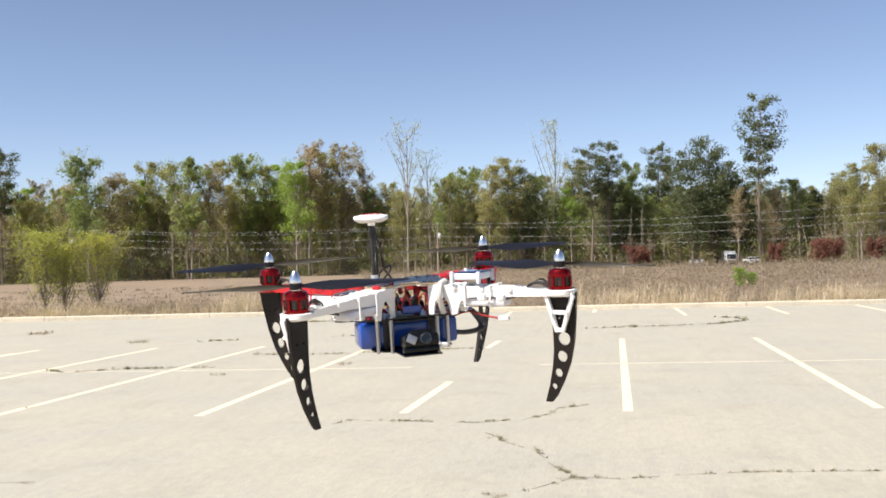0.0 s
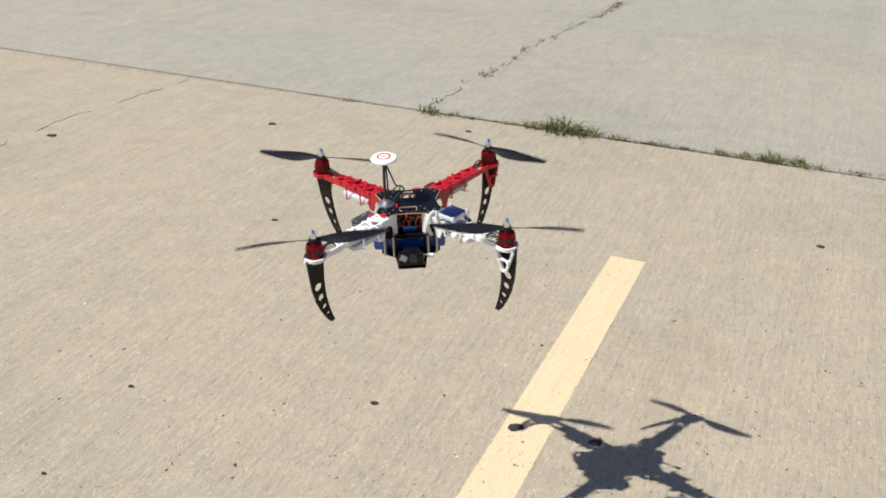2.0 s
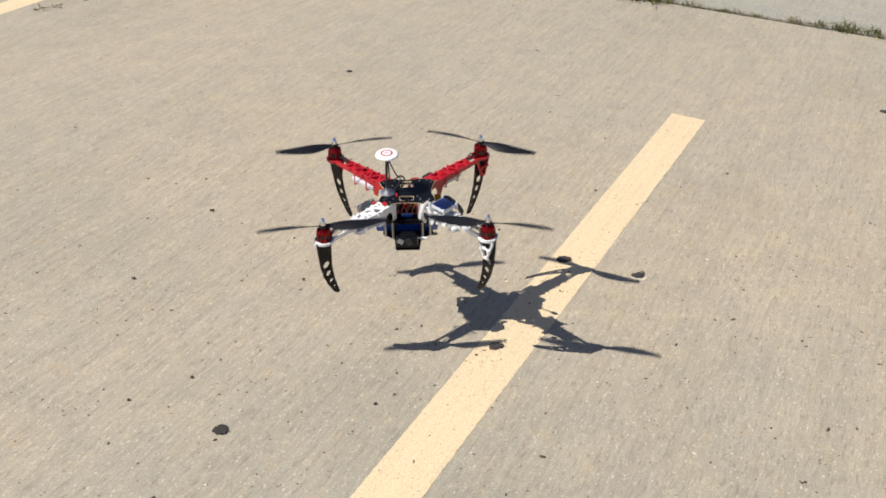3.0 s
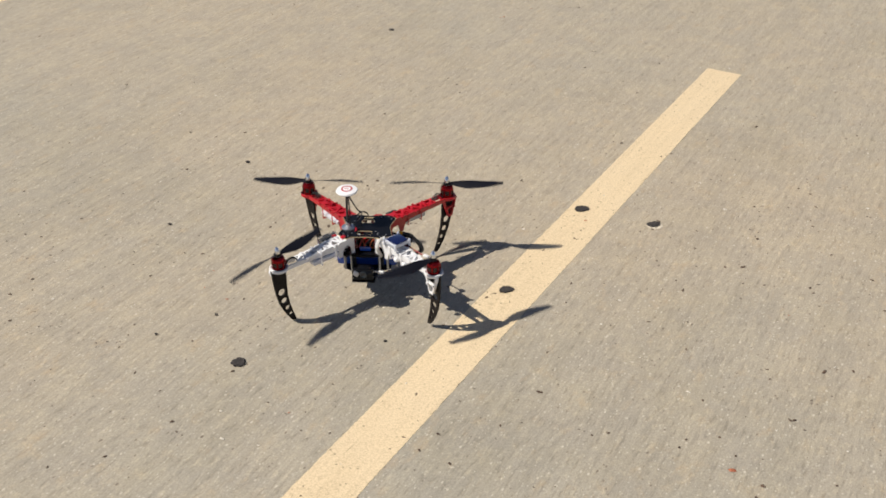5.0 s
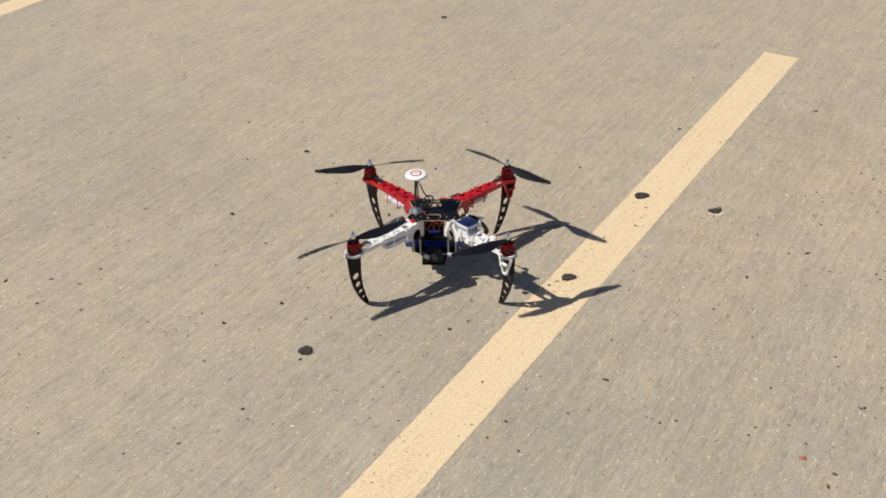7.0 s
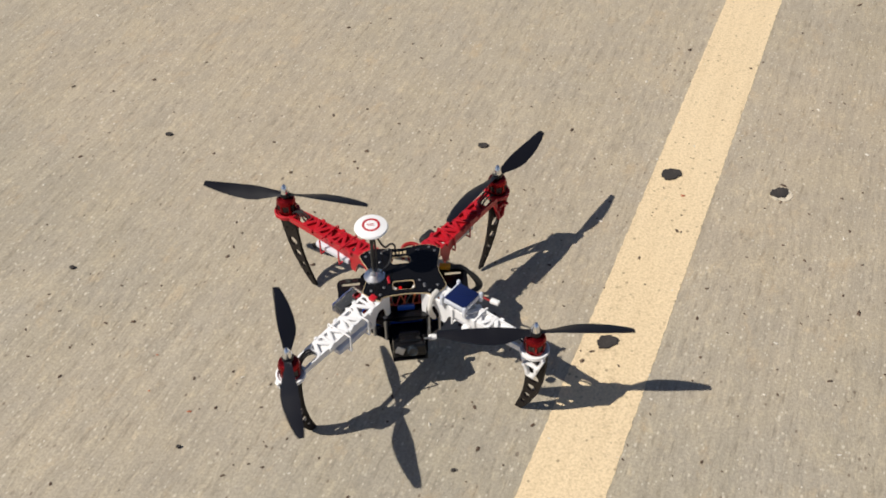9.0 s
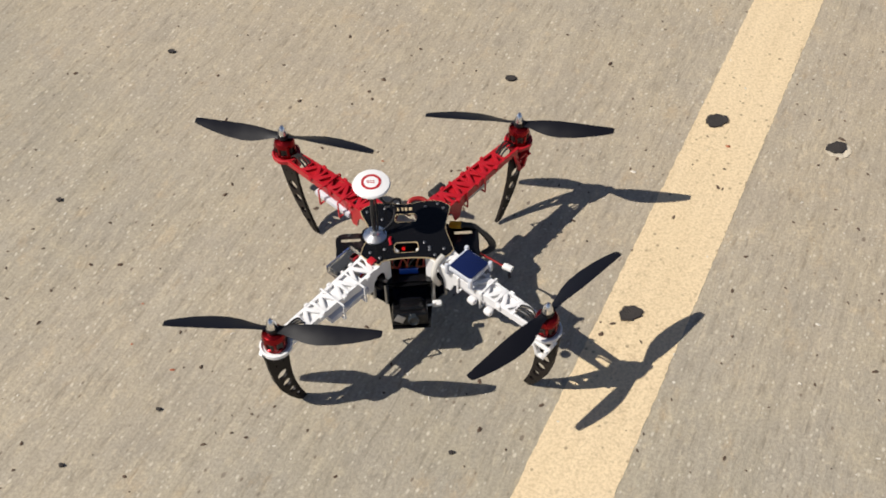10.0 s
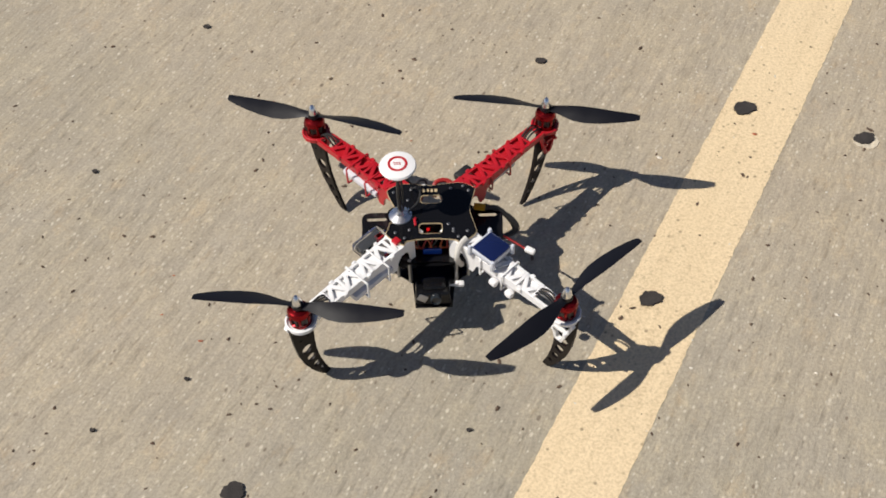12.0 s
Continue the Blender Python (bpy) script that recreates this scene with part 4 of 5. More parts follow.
def build_arm(m):
    bm = bmesh.new()
    # side walls, deep at the root with an arch, shallow towards the rotor
    low = [(0.046, 0.107), (0.053, 0.107), (0.055, 0.122), (0.061, 0.130), (0.069, 0.130), (0.075, 0.122), (0.078, 0.108), (0.086, 0.108),
           (0.092, 0.124), (0.105, 0.1295), (0.150, 0.131), (0.212, 0.132)]
    for side in (1, -1):
        outer, inner = [], []
        for x, z in low + [(x, arm_top(x)) for x in (0.212, 0.15, 0.105, 0.075, 0.046)]:
            y = side * arm_half(x)
            outer.append(bm.verts.new(m @ Vector((x, y, z))))
            inner.append(bm.verts.new(m @ Vector((x, y - side * 0.0036, z))))
        bm.faces.new(outer)
        bm.faces.new(inner[::-1])
        for i in range(len(outer)):
            j = (i + 1) % len(outer)
            bm.faces.new((outer[i], outer[j], inner[j], inner[i]))
    # inner floor that ties the two walls together, open towards the rotor
    beam(bm, m @ Vector((0.090, 0, 0.1385)), m @ Vector((0.182, 0, 0.1362)), 0.0235, 0.0018)
    for x in (0.085, 0.124, 0.163):
        for side in (1, -1):
            bx(bm, (0.006, 0.004, 0.006), m @ Matrix.Translation((x, side * (arm_half(x) + 0.001), arm_top(x) - 0.002)), 0.0012)
    # root shelf over the plates
    bx(bm, (0.040, 0.031, 0.0022), m @ Matrix.Translation((0.050, 0, 0.1444)), 0.0008)
    # rotor mount: a rounded dish
    lathe(bm, [(0.0, 0.132), (0.0165, 0.132), (0.0195, 0.1345), (0.0195, 0.1395), (0.0172, 0.1402), (0.0165, 0.1375), (0.0, 0.1375)], 28, m @ Matrix.Translation((HUB_R, 0, 0)))
    return bm


def build_braces(m):
    """The zigzag web of the arm's top and its cross ties, each bar on its own."""
    bars = []
    xs = [0.050 + 0.0132 * i for i in range(11)]
    for i, (xa, xb) in enumerate(zip(xs, xs[1:])):
        side = 1 if i % 2 else -1
        a = m @ Vector((xa, -side * (arm_half(xa) - 0.0016), arm_top(xa) - 0.0013))
        b = m @ Vector((xb, side * (arm_half(xb) - 0.0016), arm_top(xb) - 0.0013))
        bars.append(beam(bmesh.new(), a, b, 0.0056, 0.0034, bevel=0.0006))
    for x in (0.050, 0.0764, 0.116, 0.1556, 0.182):
        z, w = arm_top(x) - 0.0010, arm_half(x)
        bars.append(beam(bmesh.new(), m @ Vector((x, -w, z)), m @ Vector((x, w, z)), 0.0040, 0.0034, bevel=0.0006))
    return bars


def build_foot(m):
    bm = bmesh.new()
    for a, b in (((0.2085, 0.133), (0.221, 0.090)), ((0.2435, 0.133), (0.229, 0.090)), ((0.219, 0.0905), (0.231, 0.0905)), ((0.215, 0.112), (0.237, 0.112)), ((0.206, 0.1335), (0.244, 0.1335))):
        beam(bm, m @ Vector((a[0], -0.0068, a[1])), m @ Vector((b[0], -0.0068, b[1])), 0.0046, 0.006, m.to_3x3() @ Vector((0, 1, 0)), 0.0008)
    for x in (0.2165, 0.2355):
        lathe(bm, [(0.0, -0.003), (0.0024, -0.003), (0.0024, 0.003), (0.0, 0.003)], 10, m @ Matrix.Translation((x, -0.0105, 0.112)) @ Matrix.Rotation(math.pi / 2, 4, "X"))
    return bm


LEG = [(0.2105, 0.1365), (0.2115, 0.112), (0.2130, 0.088), (0.2130, 0.066), (0.2105, 0.045), (0.2055, 0.022), (0.1985, 0.0), (0.2075, 0.0),
       (0.2135, 0.007), (0.2240, 0.026), (0.2340, 0.050), (0.2400, 0.076), (0.2430, 0.103), (0.2450, 0.1365)]


def build_leg(m):
    bm = bmesh.new()
    holes = [ring(0.2268, 0.0790, 0.0084), ring(0.2232, 0.0570, 0.0070), ring(0.2175, 0.0365, 0.0054), ring(0.2112, 0.0195, 0.0039), ring(0.2215, 0.104, 0.0016, 8), ring(0.2330, 0.104, 0.0016, 8)]
    sheet(bm, LEG, holes, 0.0042, m @ Matrix.Translation((0, -0.0015, 0)) @ Matrix.Rotation(math.pi / 2, 4, "X"))
    return bm


PROPS, SPIN_WAY = [], (1, -1, -1, 1)


def build_prop(way):
    bm = bmesh.new()
    for half in (0, 180):
        turn = Matrix.Rotation(radians(half), 4, "Z")
        rows = []
        for r, chord, deg, sweep in ((0.006, 0.010, 14, 0.0), (0.014, 0.011, 24, 0.0), (0.026, 0.0165, 27, 0.001), (0.040, 0.0225, 24, 0.002), (0.055, 0.0250, 20, 0.0022),
                                     (0.075, 0.0235, 16, 0.0015), (0.095, 0.0195, 13, 0.0), (0.112, 0.0150, 11, -0.002), (0.124, 0.0105, 10, -0.0035), (0.1275, 0.0080, 9, -0.0042)):
            a, row = radians(deg), []
            t = max(0.0009, chord * 0.055)
            for f, z in ((-0.42, 0.0), (-0.15, t), (0.22, t * 0.7), (0.58, 0.0), (0.22, -t * 0.5), (-0.15, -t * 0.6)):
                y, h = f * chord, z + 0.0
                yy, zz = y * math.cos(a) - h * math.sin(a), y * math.sin(a) + h * math.cos(a)
                row.append(bm.verts.new(turn @ Vector((r, way * -(yy + sweep), -zz))))
            rows.append(row)
        for p, q in zip(rows, rows[1:]):
            for k in range(6):
                j = (k + 1) % 6
                bm.faces.new((p[k], p[j], q[j], q[k]))
        bm.faces.new(rows[0])
        bm.faces.new(rows[-1])
    lathe(bm, [(0.0035, -0.004), (0.0072, -0.004), (0.0078, 0.0), (0.0072, 0.0035), (0.0035, 0.0035)], 18)
    return bm


for i, (deg, colour) in enumerate(ARMS):
    m = spin(deg)
    nylon = M_RED if colour == "red" else M_WHITE
    arm = part("arm", build_arm(m), nylon, drone, f"{colour} nylon lattice arm", 30)
    for bar in build_braces(m):
        part("brace", bar, nylon, arm, "", 30)
    part("foot", build_foot(m), nylon, arm, "", 30)
    splay = m @ Matrix.Translation((0.228, 0, 0.136)) @ Matrix.Rotation(radians(7.5 if colour == "red" else 0), 4, "Y") @ Matrix.Translation((-0.228, 0, -0.136))
    part("leg", build_leg(splay), M_LEG, drone, "black curved leg with round lightening holes", 25)
    hub = m @ Matrix.Translation((HUB_R, 0, 0))
    bm = bmesh.new()
    lathe(bm, [(0.0, 0.1385), (0.0130, 0.1385), (0.0140, 0.1395), (0.0140, 0.1440), (0.0122, 0.1450), (0.0, 0.1450)], 26, hub)
    motor = part("motor", bm, M_REDMETAL, drone, "red brushless motor")
    bm = bmesh.new()
    lathe(bm, [(0.0, 0.1448), (0.0122, 0.1448), (0.0122, 0.1560), (0.0, 0.1560)], 24, hub)
    for k in range(12):
        beam(bm, hub @ spin(k * 30) @ Vector((0.0128, 0, 0.1450)), hub @ spin(k * 30) @ Vector((0.0128, 0, 0.1555)), 0.0022, 0.003)
    part("windings", bm, M_DARK, motor)
    bm = bmesh.new()
    lathe(bm, [(0.0, 0.1552), (0.0136, 0.1552), (0.0142, 0.1560), (0.0142, 0.1600), (0.0125, 0.1635), (0.0085, 0.1652), (0.0, 0.1655)], 26, hub)
    part("bell", bm, M_REDMETAL, motor)
    for k in range(7):
        part("rib", bx(bmesh.new(), (0.0022, 0.0034, 0.0125), hub @ spin(k * 51.4) @ Matrix.Translation((0.0138, 0, 0.1500)), 0.0005), M_REDMETAL, motor)
    # motor wires down to the arm
    for k in (-1, 0, 1):
        bm = bmesh.new()
        tube(bm, bend(m @ Vector((0.211, k * 0.003, 0.1415)), m @ Vector((0.200, k * 0.004, 0.149 + 0.002 * k)), m @ Vector((0.186, k * 0.0045, 0.1455)), m @ Vector((0.176, k * 0.004, 0.134)), m @ Vector((0.150, k * 0.004, 0.126))), 0.0013, 6)
        part("motor_wire", bm, M_WIRE, arm)
    # speed controller strapped under the arm
    bm = bmesh.new()
    aside = 0.008 if deg in (135, -135) else 0.0
    bx(bm, (0.066, 0.021, 0.010), m @ Matrix.Translation((0.120, aside, 0.1232)), 0.003)
    esc = part("speed_controller", bm, M_TAPE if deg == 45 else M_WRAP, drone, "speed controller in pale shrink wrap under an arm")
    for x in (0.1, 0.136):
        bm = bmesh.new()
        bx(bm, (0.0024, 0.031 + aside, 0.0014), m @ Matrix.Translation((x, aside / 2, 0.1176)), 0.0004)
        for side in (1, -1):
            bx(bm, (0.0024, 0.0012, 0.0272), m @ Matrix.Translation((x, side * 0.0160 + (aside if side > 0 else 0), 0.1309)))
        bx(bm, (0.0024, 0.031 + aside, 0.0012), m @ Matrix.Translation((x, aside / 2, 0.1449)), 0.0003)
        part("cable_tie", bm, M_RED if colour == "red" else M_WHITE, esc)
    prop = part("propeller", build_prop(-SPIN_WAY[i]), M_PROP, drone, "black two-blade propeller", 60)
    prop.matrix_basis = hub @ Matrix.Translation((0, 0, 0.1705))
    PROPS.append(prop)
    bm = bmesh.new()
    lathe(bm, [(0.0, -0.005), (0.0062, -0.005), (0.0066, 0.004), (0.0058, 0.009), (0.0040, 0.0145), (0.0018, 0.0172), (0.0, 0.0176)], 22)
    part("spinner", bm, M_METAL, prop, "polished silver cone")

# plain dark box standing for a speed controller at a red arm's root
bm = bmesh.new()
bx(bm, (0.026, 0.012, 0.011), spin(45) @ Matrix.Translation((0.082, 0.0215, 0.137)), 0.003)
part("controller_box", bm, M_WIRE, drone, "dark speed controller box beside a red arm")
# plates
TOP = rounded([(-0.036, 0.047), (0.0, 0.043), (0.036, 0.047), (0.056, 0.038), (0.0565, 0.028), (0.050, 0.0), (0.0565, -0.030), (0.056, -0.041), (0.036, -0.056), (0.030, -0.050),
               (0.0, -0.047), (-0.030, -0.050), (-0.036, -0.056), (-0.056, -0.041), (-0.0565, -0.030), (-0.047, 0.0), (-0.0565, 0.028), (-0.056, 0.038)], 4)
SLOTS = [slot(0, 0.019, 0.027, 0.013, 0.004), slot(-0.001, -0.030, 0.029, 0.016, 0.004)]


def grow(points, d):
    out = []
    for i, (x, y) in enumerate(points):
        (ax, ay), (bx_, by) = points[i - 1], points[(i + 1) % len(points)]
        n = Vector((by - ay, ax - bx_)).normalized()
        out.append((x + n.x * d, y + n.y * d))
    return out


area = sum(TOP[i - 1][0] * TOP[i][1] - TOP[i][0] * TOP[i - 1][1] for i in range(len(TOP)))
inset = -0.0007 if area > 0 else 0.0007
bm = bmesh.new()
sheet(bm, grow(TOP, inset), [slot(0, 0.019, 0.0285, 0.0145, 0.0045), slot(-0.001, -0.030, 0.0305, 0.0175, 0.0045)], 0.0018, Matrix.Translation((0, 0, 0.1485)))
plate = part("top_plate", bm, M_BLACK, drone, "glossy black frame plate with two slots", 20)
bm = bmesh.new()
sheet(bm, TOP, SLOTS, 0.0016, Matrix.Translation((0, 0, 0.1482)))
part("plate_edge", bm, M_EDGE, plate, "bare tan laminate edge", 20)
bm = bmesh.new()
for i, (x, y, w) in enumerate(((-0.009, 0.0335, 0.003), (-0.004, 0.0335, 0.003), (0.001, 0.0335, 0.003), (0.0065, 0.0335, 0.004))):
    bx(bm, (w, 0.005, 0.0004), Matrix.Translation((x, y, 0.1487)))
part("plate_marking", bm, M_EDGE, plate)
for x, y in ((-0.042, 0.040), (-0.026, 0.036), (0.042, 0.040), (0.026, 0.036), (-0.049, 0.032), (0.049, 0.032), (-0.046, -0.036), (0.046, -0.036), (-0.034, -0.045), (0.034, -0.045), (-0.028, -0.032), (0.028, -0.032),
             (-0.030, 0.018), (0.022, -0.024), (0.028, -0.036), (-0.02, -0.02)):
    bm = bmesh.new()
    lathe(bm, [(0.0, 0.1484), (0.0021, 0.1484), (0.0021, 0.1494), (0.0013, 0.1499), (0.0, 0.1496)], 10, Matrix.Translation((x, y, 0)))
    part("screw", bm, M_SCREW, plate)
bm = bmesh.new()
sheet(bm, [(x * 1.02, y * 1.06 - 0.002) for x, y in TOP], [], 0.0018, Matrix.Translation((0, 0, 0.1075)))
part("bottom_plate", bm, M_BLACK, drone, "black lower frame plate", 20)
# wide slotted battery tray
tray_out = rounded([(-0.091, 0.034), (-0.058, 0.036), (0.0, 0.036), (0.058, 0.040), (0.091, 0.038), (0.093, 0.0), (0.090, -0.012), (0.058, -0.020), (0.030, -0.052), (-0.030, -0.052), (-0.058, -0.018), (-0.090, -0.006), (-0.093, 0.01)], 3)
bm = bmesh.new()
sheet(bm, tray_out, [slot(-0.074, 0.025, 0.026, 0.006, 0.002), slot(0.074, 0.028, 0.024, 0.006, 0.002), slot(-0.074, 0.006, 0.022, 0.005, 0.002)], 0.0018, Matrix.Translation((0, 0, 0.1035)))
tray = part("battery_tray", bm, M_BLACK, drone, "wide slotted black tray plate", 20)
bm = bmesh.new()
sheet(bm, [(-0.024, -0.094), (0.024, -0.094), (0.028, -0.054), (0.052, -0.036), (0.052, 0.036), (-0.052, 0.036), (-0.052, -0.036), (-0.028, -0.054)], [], 0.0018, Matrix.Translation((0, 0, 0.0655)))
part("lower_deck", bm, M_BLACK, drone, "black carbon lower deck", 20)
for x, y in ((-0.046, -0.040), (-0.030, -0.050), (0.046, -0.040), (0.030, -0.050), (-0.05, 0.034), (0.05, 0.034)):
    bm = bmesh.new()
    lathe(bm, [(0.0, 0.0625), (0.0026, 0.0625), (0.0026, 0.108), (0.0, 0.108)], 12, Matrix.Translation((x, y, 0)))
    part("standoff", bm, M_STEEL, drone, "thin silver standoff")
bm = bmesh.new()
bx(bm, (0.130, 0.046, 0.0345), Matrix.Translation((-0.002, -0.006, 0.0828)), 0.006)
battery = part("battery", bm, M_BLUE, drone, "blue shrink-wrapped battery pack")
for x in (-0.03, 0.03):
    bm = bmesh.new()
    bx(bm, (0.014, 0.0485, 0.0372), Matrix.Translation((x, -0.006, 0.0828)), 0.002)
    part("strap", bm, M_WIRE, battery)
# camera: hooded black box that leans forward over the deck's nose
cm = Matrix.Translation((-0.001, -0.079, 0.0805)) @ Matrix.Rotation(radians(-14), 4, "X")
bm = bmesh.new()
bx(bm, (0.045, 0.030, 0.017), cm, 0.004)
bx(bm, (0.030, 0.022, 0.008), cm @ Matrix.Translation((0.002, 0.002, 0.0095)), 0.003)
camera_box = part("camera_body", bm, M_BLACK, drone, "glossy black forward camera")
bm = bmesh.new()
lathe(bm, [(0.0, 0.0), (0.0072, 0.0), (0.0072, 0.006), (0.0058, 0.007), (0.0052, 0.005), (0.0, 0.0045)], 22, cm @ Matrix.Translation((0.004, -0.0145, 0.0005)) @ Matrix.Rotation(math.pi / 2, 4, "X"))
part("lens", bm, M_GLASSDARK, camera_box)
bm = bmesh.new()
bx(bm, (0.012, 0.0016, 0.010), cm @ Matrix.Translation((-0.013, -0.0156, 0.001)) @ Matrix.Rotation(radians(28), 4, "Y"), 0.0004)
part("bracket", bm, M_STEEL, camera_box, "bright metal bracket")
bm = bmesh.new()
bx(bm, (0.046, 0.012, 0.008), cm @ Matrix.Translation((0, -0.004, -0.0110)), 0.002)
part("mount", bm, M_BLACK, camera_box)
bm = bmesh.new()
bx(bm, (0.012, 0.008, 0.006), Matrix.Translation((0.034, -0.060, 0.0685)), 0.0018)
part("plug", bm, M_WHITE, drone, "small white plug")
bm = bmesh.new()
tube(bm, bend((0.034, -0.060, 0.070), (0.026, -0.066, 0.074), (0.014, -0.068, 0.078)), 0.0012, 6)
part("camera_wire", bm, M_WHITE, camera_box)

# electronics between the plates
bm = bmesh.new()
bx(bm, (0.040, 0.052, 0.012), Matrix.Translation((0, -0.002, 0.1180)), 0.002)
board = part("flight_controller", bm, M_BLACK, drone, "dark flight controller between the plates")
for x, y, z in ((-0.005, -0.0125, 0.1240),):
    bm = bmesh.new()
    lathe(bm, [(0.0, 0.0), (0.0022, 0.0), (0.0022, 0.002), (0.0, 0.003)], 10, Matrix.Translation((x, y, z)))
    part("lamp", bm, M_LED, board, "lit red lamp")
bm = bmesh.new()
bx(bm, (0.024, 0.002, 0.010), Matrix.Translation((0.0, -0.041, 0.1150)), 0.0005)
part("circuit_board", bm, M_BLUE, board)
rng = random.Random(77)
for i in range(11):
    x = -0.026 + 0.005 * i
    bm = bmesh.new()
    tube(bm, bend((x, -0.020, 0.126), (x + rng.uniform(-0.006, 0.006), -0.034, 0.130 + rng.uniform(-0.004, 0.006)), (x + rng.uniform(-0.01, 0.01), -0.039, 0.120), (x + rng.uniform(-0.008, 0.008), -0.030, 0.1105), n=5), 0.0011, 6)
    part("wire", bm, (M_WIRERED, M_WIREORANGE, M_WIRERED, M_WIRE)[i % 4], board)
for sx in (-1, 1):
    for j in range(3):
        bm = bmesh.new()
        tube(bm, bend((sx * 0.030, -0.030 + 0.004 * j, 0.112), (sx * (0.048 + 0.003 * j), -0.038, 0.126 - 0.005 * j), (sx * 0.066, -0.060, 0.121), (sx * 0.086, -0.082, 0.1235)), 0.0016, 6)
        part("power_wire", bm, (M_WIRERED, M_WIREORANGE, M_WIRE)[j], drone)
        bm = bmesh.new()
        tube(bm, bend((sx * 0.020, 0.030, 0.114), (sx * 0.012, 0.047 + 0.003 * j, 0.128 + 0.004 * j), (sx * 0.030, 0.050, 0.131), (sx * 0.052, 0.064, 0.121), (sx * 0.084, 0.084, 0.1235)), 0.0017, 6)
        part("power_wire", bm, (M_WIRERED, M_WIRERED, M_WIRE)[j], drone)
# satellite receiver on its folding mast
bm = bmesh.new()
lathe(bm, [(0.0, 0.1484), (0.0150, 0.1484), (0.0150, 0.1500), (0.0060, 0.1535), (0.0045, 0.1590), (0.0, 0.1590)], 26, Matrix.Translation((-0.0395, -0.008, 0)))
gps = part("mast_base", bm, M_METAL, drone, "round silver mast base")
bm = bmesh.new()
tube(bm, bend((-0.0395, -0.008, 0.152), (-0.040, -0.007, 0.190), (-0.0385, -0.002, 0.230), n=4), 0.0026, 10)
tube(bm, bend((-0.036, -0.008, 0.149), (-0.0345, -0.006, 0.185), (-0.036, -0.001, 0.229), n=4), 0.0015, 6)
mast = part("mast", bm, M_WIRE, drone, "thin black folding mast")
bm = bmesh.new()
lathe(bm, [(0.0, 0.1535), (0.0052, 0.1535), (0.0052, 0.1600), (0.0, 0.1600)], 12, Matrix.Translation((-0.0395, -0.008, 0)))
part("mast_collar", bm, M_METAL, mast)
bm = bmesh.new()
lathe(bm, [(0.0, 0.2275), (0.0050, 0.2275), (0.0050, 0.2240), (0.0, 0.2240)], 12, Matrix.Translation((-0.038, -0.001, 0)))
part("mast_top", bm, M_METAL, mast)
gm = Matrix.Translation((-0.038, 0.0, 0.2285)) @ Matrix.Rotation(radians(2), 4, "X")
bm = bmesh.new()
lathe(bm, [(0.0, 0.0), (0.016, 0.0), (0.0222, 0.0035), (0.0232, 0.0055), (0.0220, 0.0078), (0.012, 0.0098), (0.0, 0.0104)], 36, gm)
puck = part("satellite_receiver", bm, M_WHITE, drone, "white round satellite receiver with a red ring")
bm = bmesh.new()
prof = [(0.0105, 0.00995), (0.0105, 0.01035), (0.0122, 0.01018), (0.0122, 0.0097)]
lathe(bm, prof, 36, gm)
part("ring_mark", bm, M_RED, puck)
bm = bmesh.new()
for x, y, w in ((-0.0042, 0.0012, 0.0026), (-0.0008, 0.0012, 0.0026), (0.0026, 0.0012, 0.0026), (-0.0034, -0.0014, 0.002), (0.0, -0.0014, 0.0026), (0.003, -0.0014, 0.002)):
    bx(bm, (w, 0.0013, 0.0005), gm @ Matrix.Translation((x, y, 0.0104)))
part("bar_mark", bm, M_RED, puck)
bm = bmesh.new()
tube(bm, bend((-0.036, -0.001, 0.226), (-0.026, 0.012, 0.190), (-0.020, 0.030, 0.166), (-0.012, 0.046, 0.156), (-0.006, 0.050, 0.146), (-0.010, 0.046, 0.130)), 0.0015, 6)
part("receiver_cable", bm, M_WIRE, drone)
bm = bmesh.new()
tube(bm, bend((-0.030, -0.004, 0.150), (-0.016, 0.004, 0.163), (-0.014, 0.022, 0.168), (-0.024, 0.028, 0.160), (-0.026, 0.040, 0.148)), 0.0013, 6)
part("receiver_cable", bm, M_WIRE, drone)
bm = bmesh.new()
bx(bm, (0.010, 0.007, 0.005), Matrix.Translation((-0.010, 0.052, 0.135)), 0.0012)
part("plug", bm, M_WHITE, drone)
# red cable bundle behind the plate
bm = bmesh.new()
tube(bm, bend((0.004, 0.040, 0.128), (0.006, 0.056, 0.138), (0.020, 0.058, 0.141), (0.032, 0.050, 0.138)), 0.0032, 8)
part("power_wire", bm, M_WIRERED, drone)
bm = bmesh.new()
tube(bm, bend((-0.020, -0.014, 0.150), (-0.021, -0.020, 0.153), (-0.020, -0.026, 0.150)), 0.0018, 6)
part("red_tag", bm, M_RED, drone)
# meter with dark blue screen on one white arm
sm = spin(-45) @ Matrix.Translation((0.1035, 0.001, 0.1560))
bm = bmesh.new()
bx(bm, (0.038, 0.037, 0.009), sm, 0.002)
meter = part("display", bm, M_CLEARWHITE, drone, "clear-cased square meter with dark blue screen")
bm = bmesh.new()
bx(bm, (0.034, 0.034, 0.0016), sm @ Matrix.Translation((0.0010, 0, 0.0046)), 0.0004)
part("screen", bm, M_SCREEN, meter)
bm = bmesh.new()
for k in range(7):
    bx(bm, (0.0014, 0.0030, 0.0012), sm @ Matrix.Translation((-0.0192, -0.012 + 0.004 * k, -0.001)))
part("contact", bm, M_STEEL, meter)
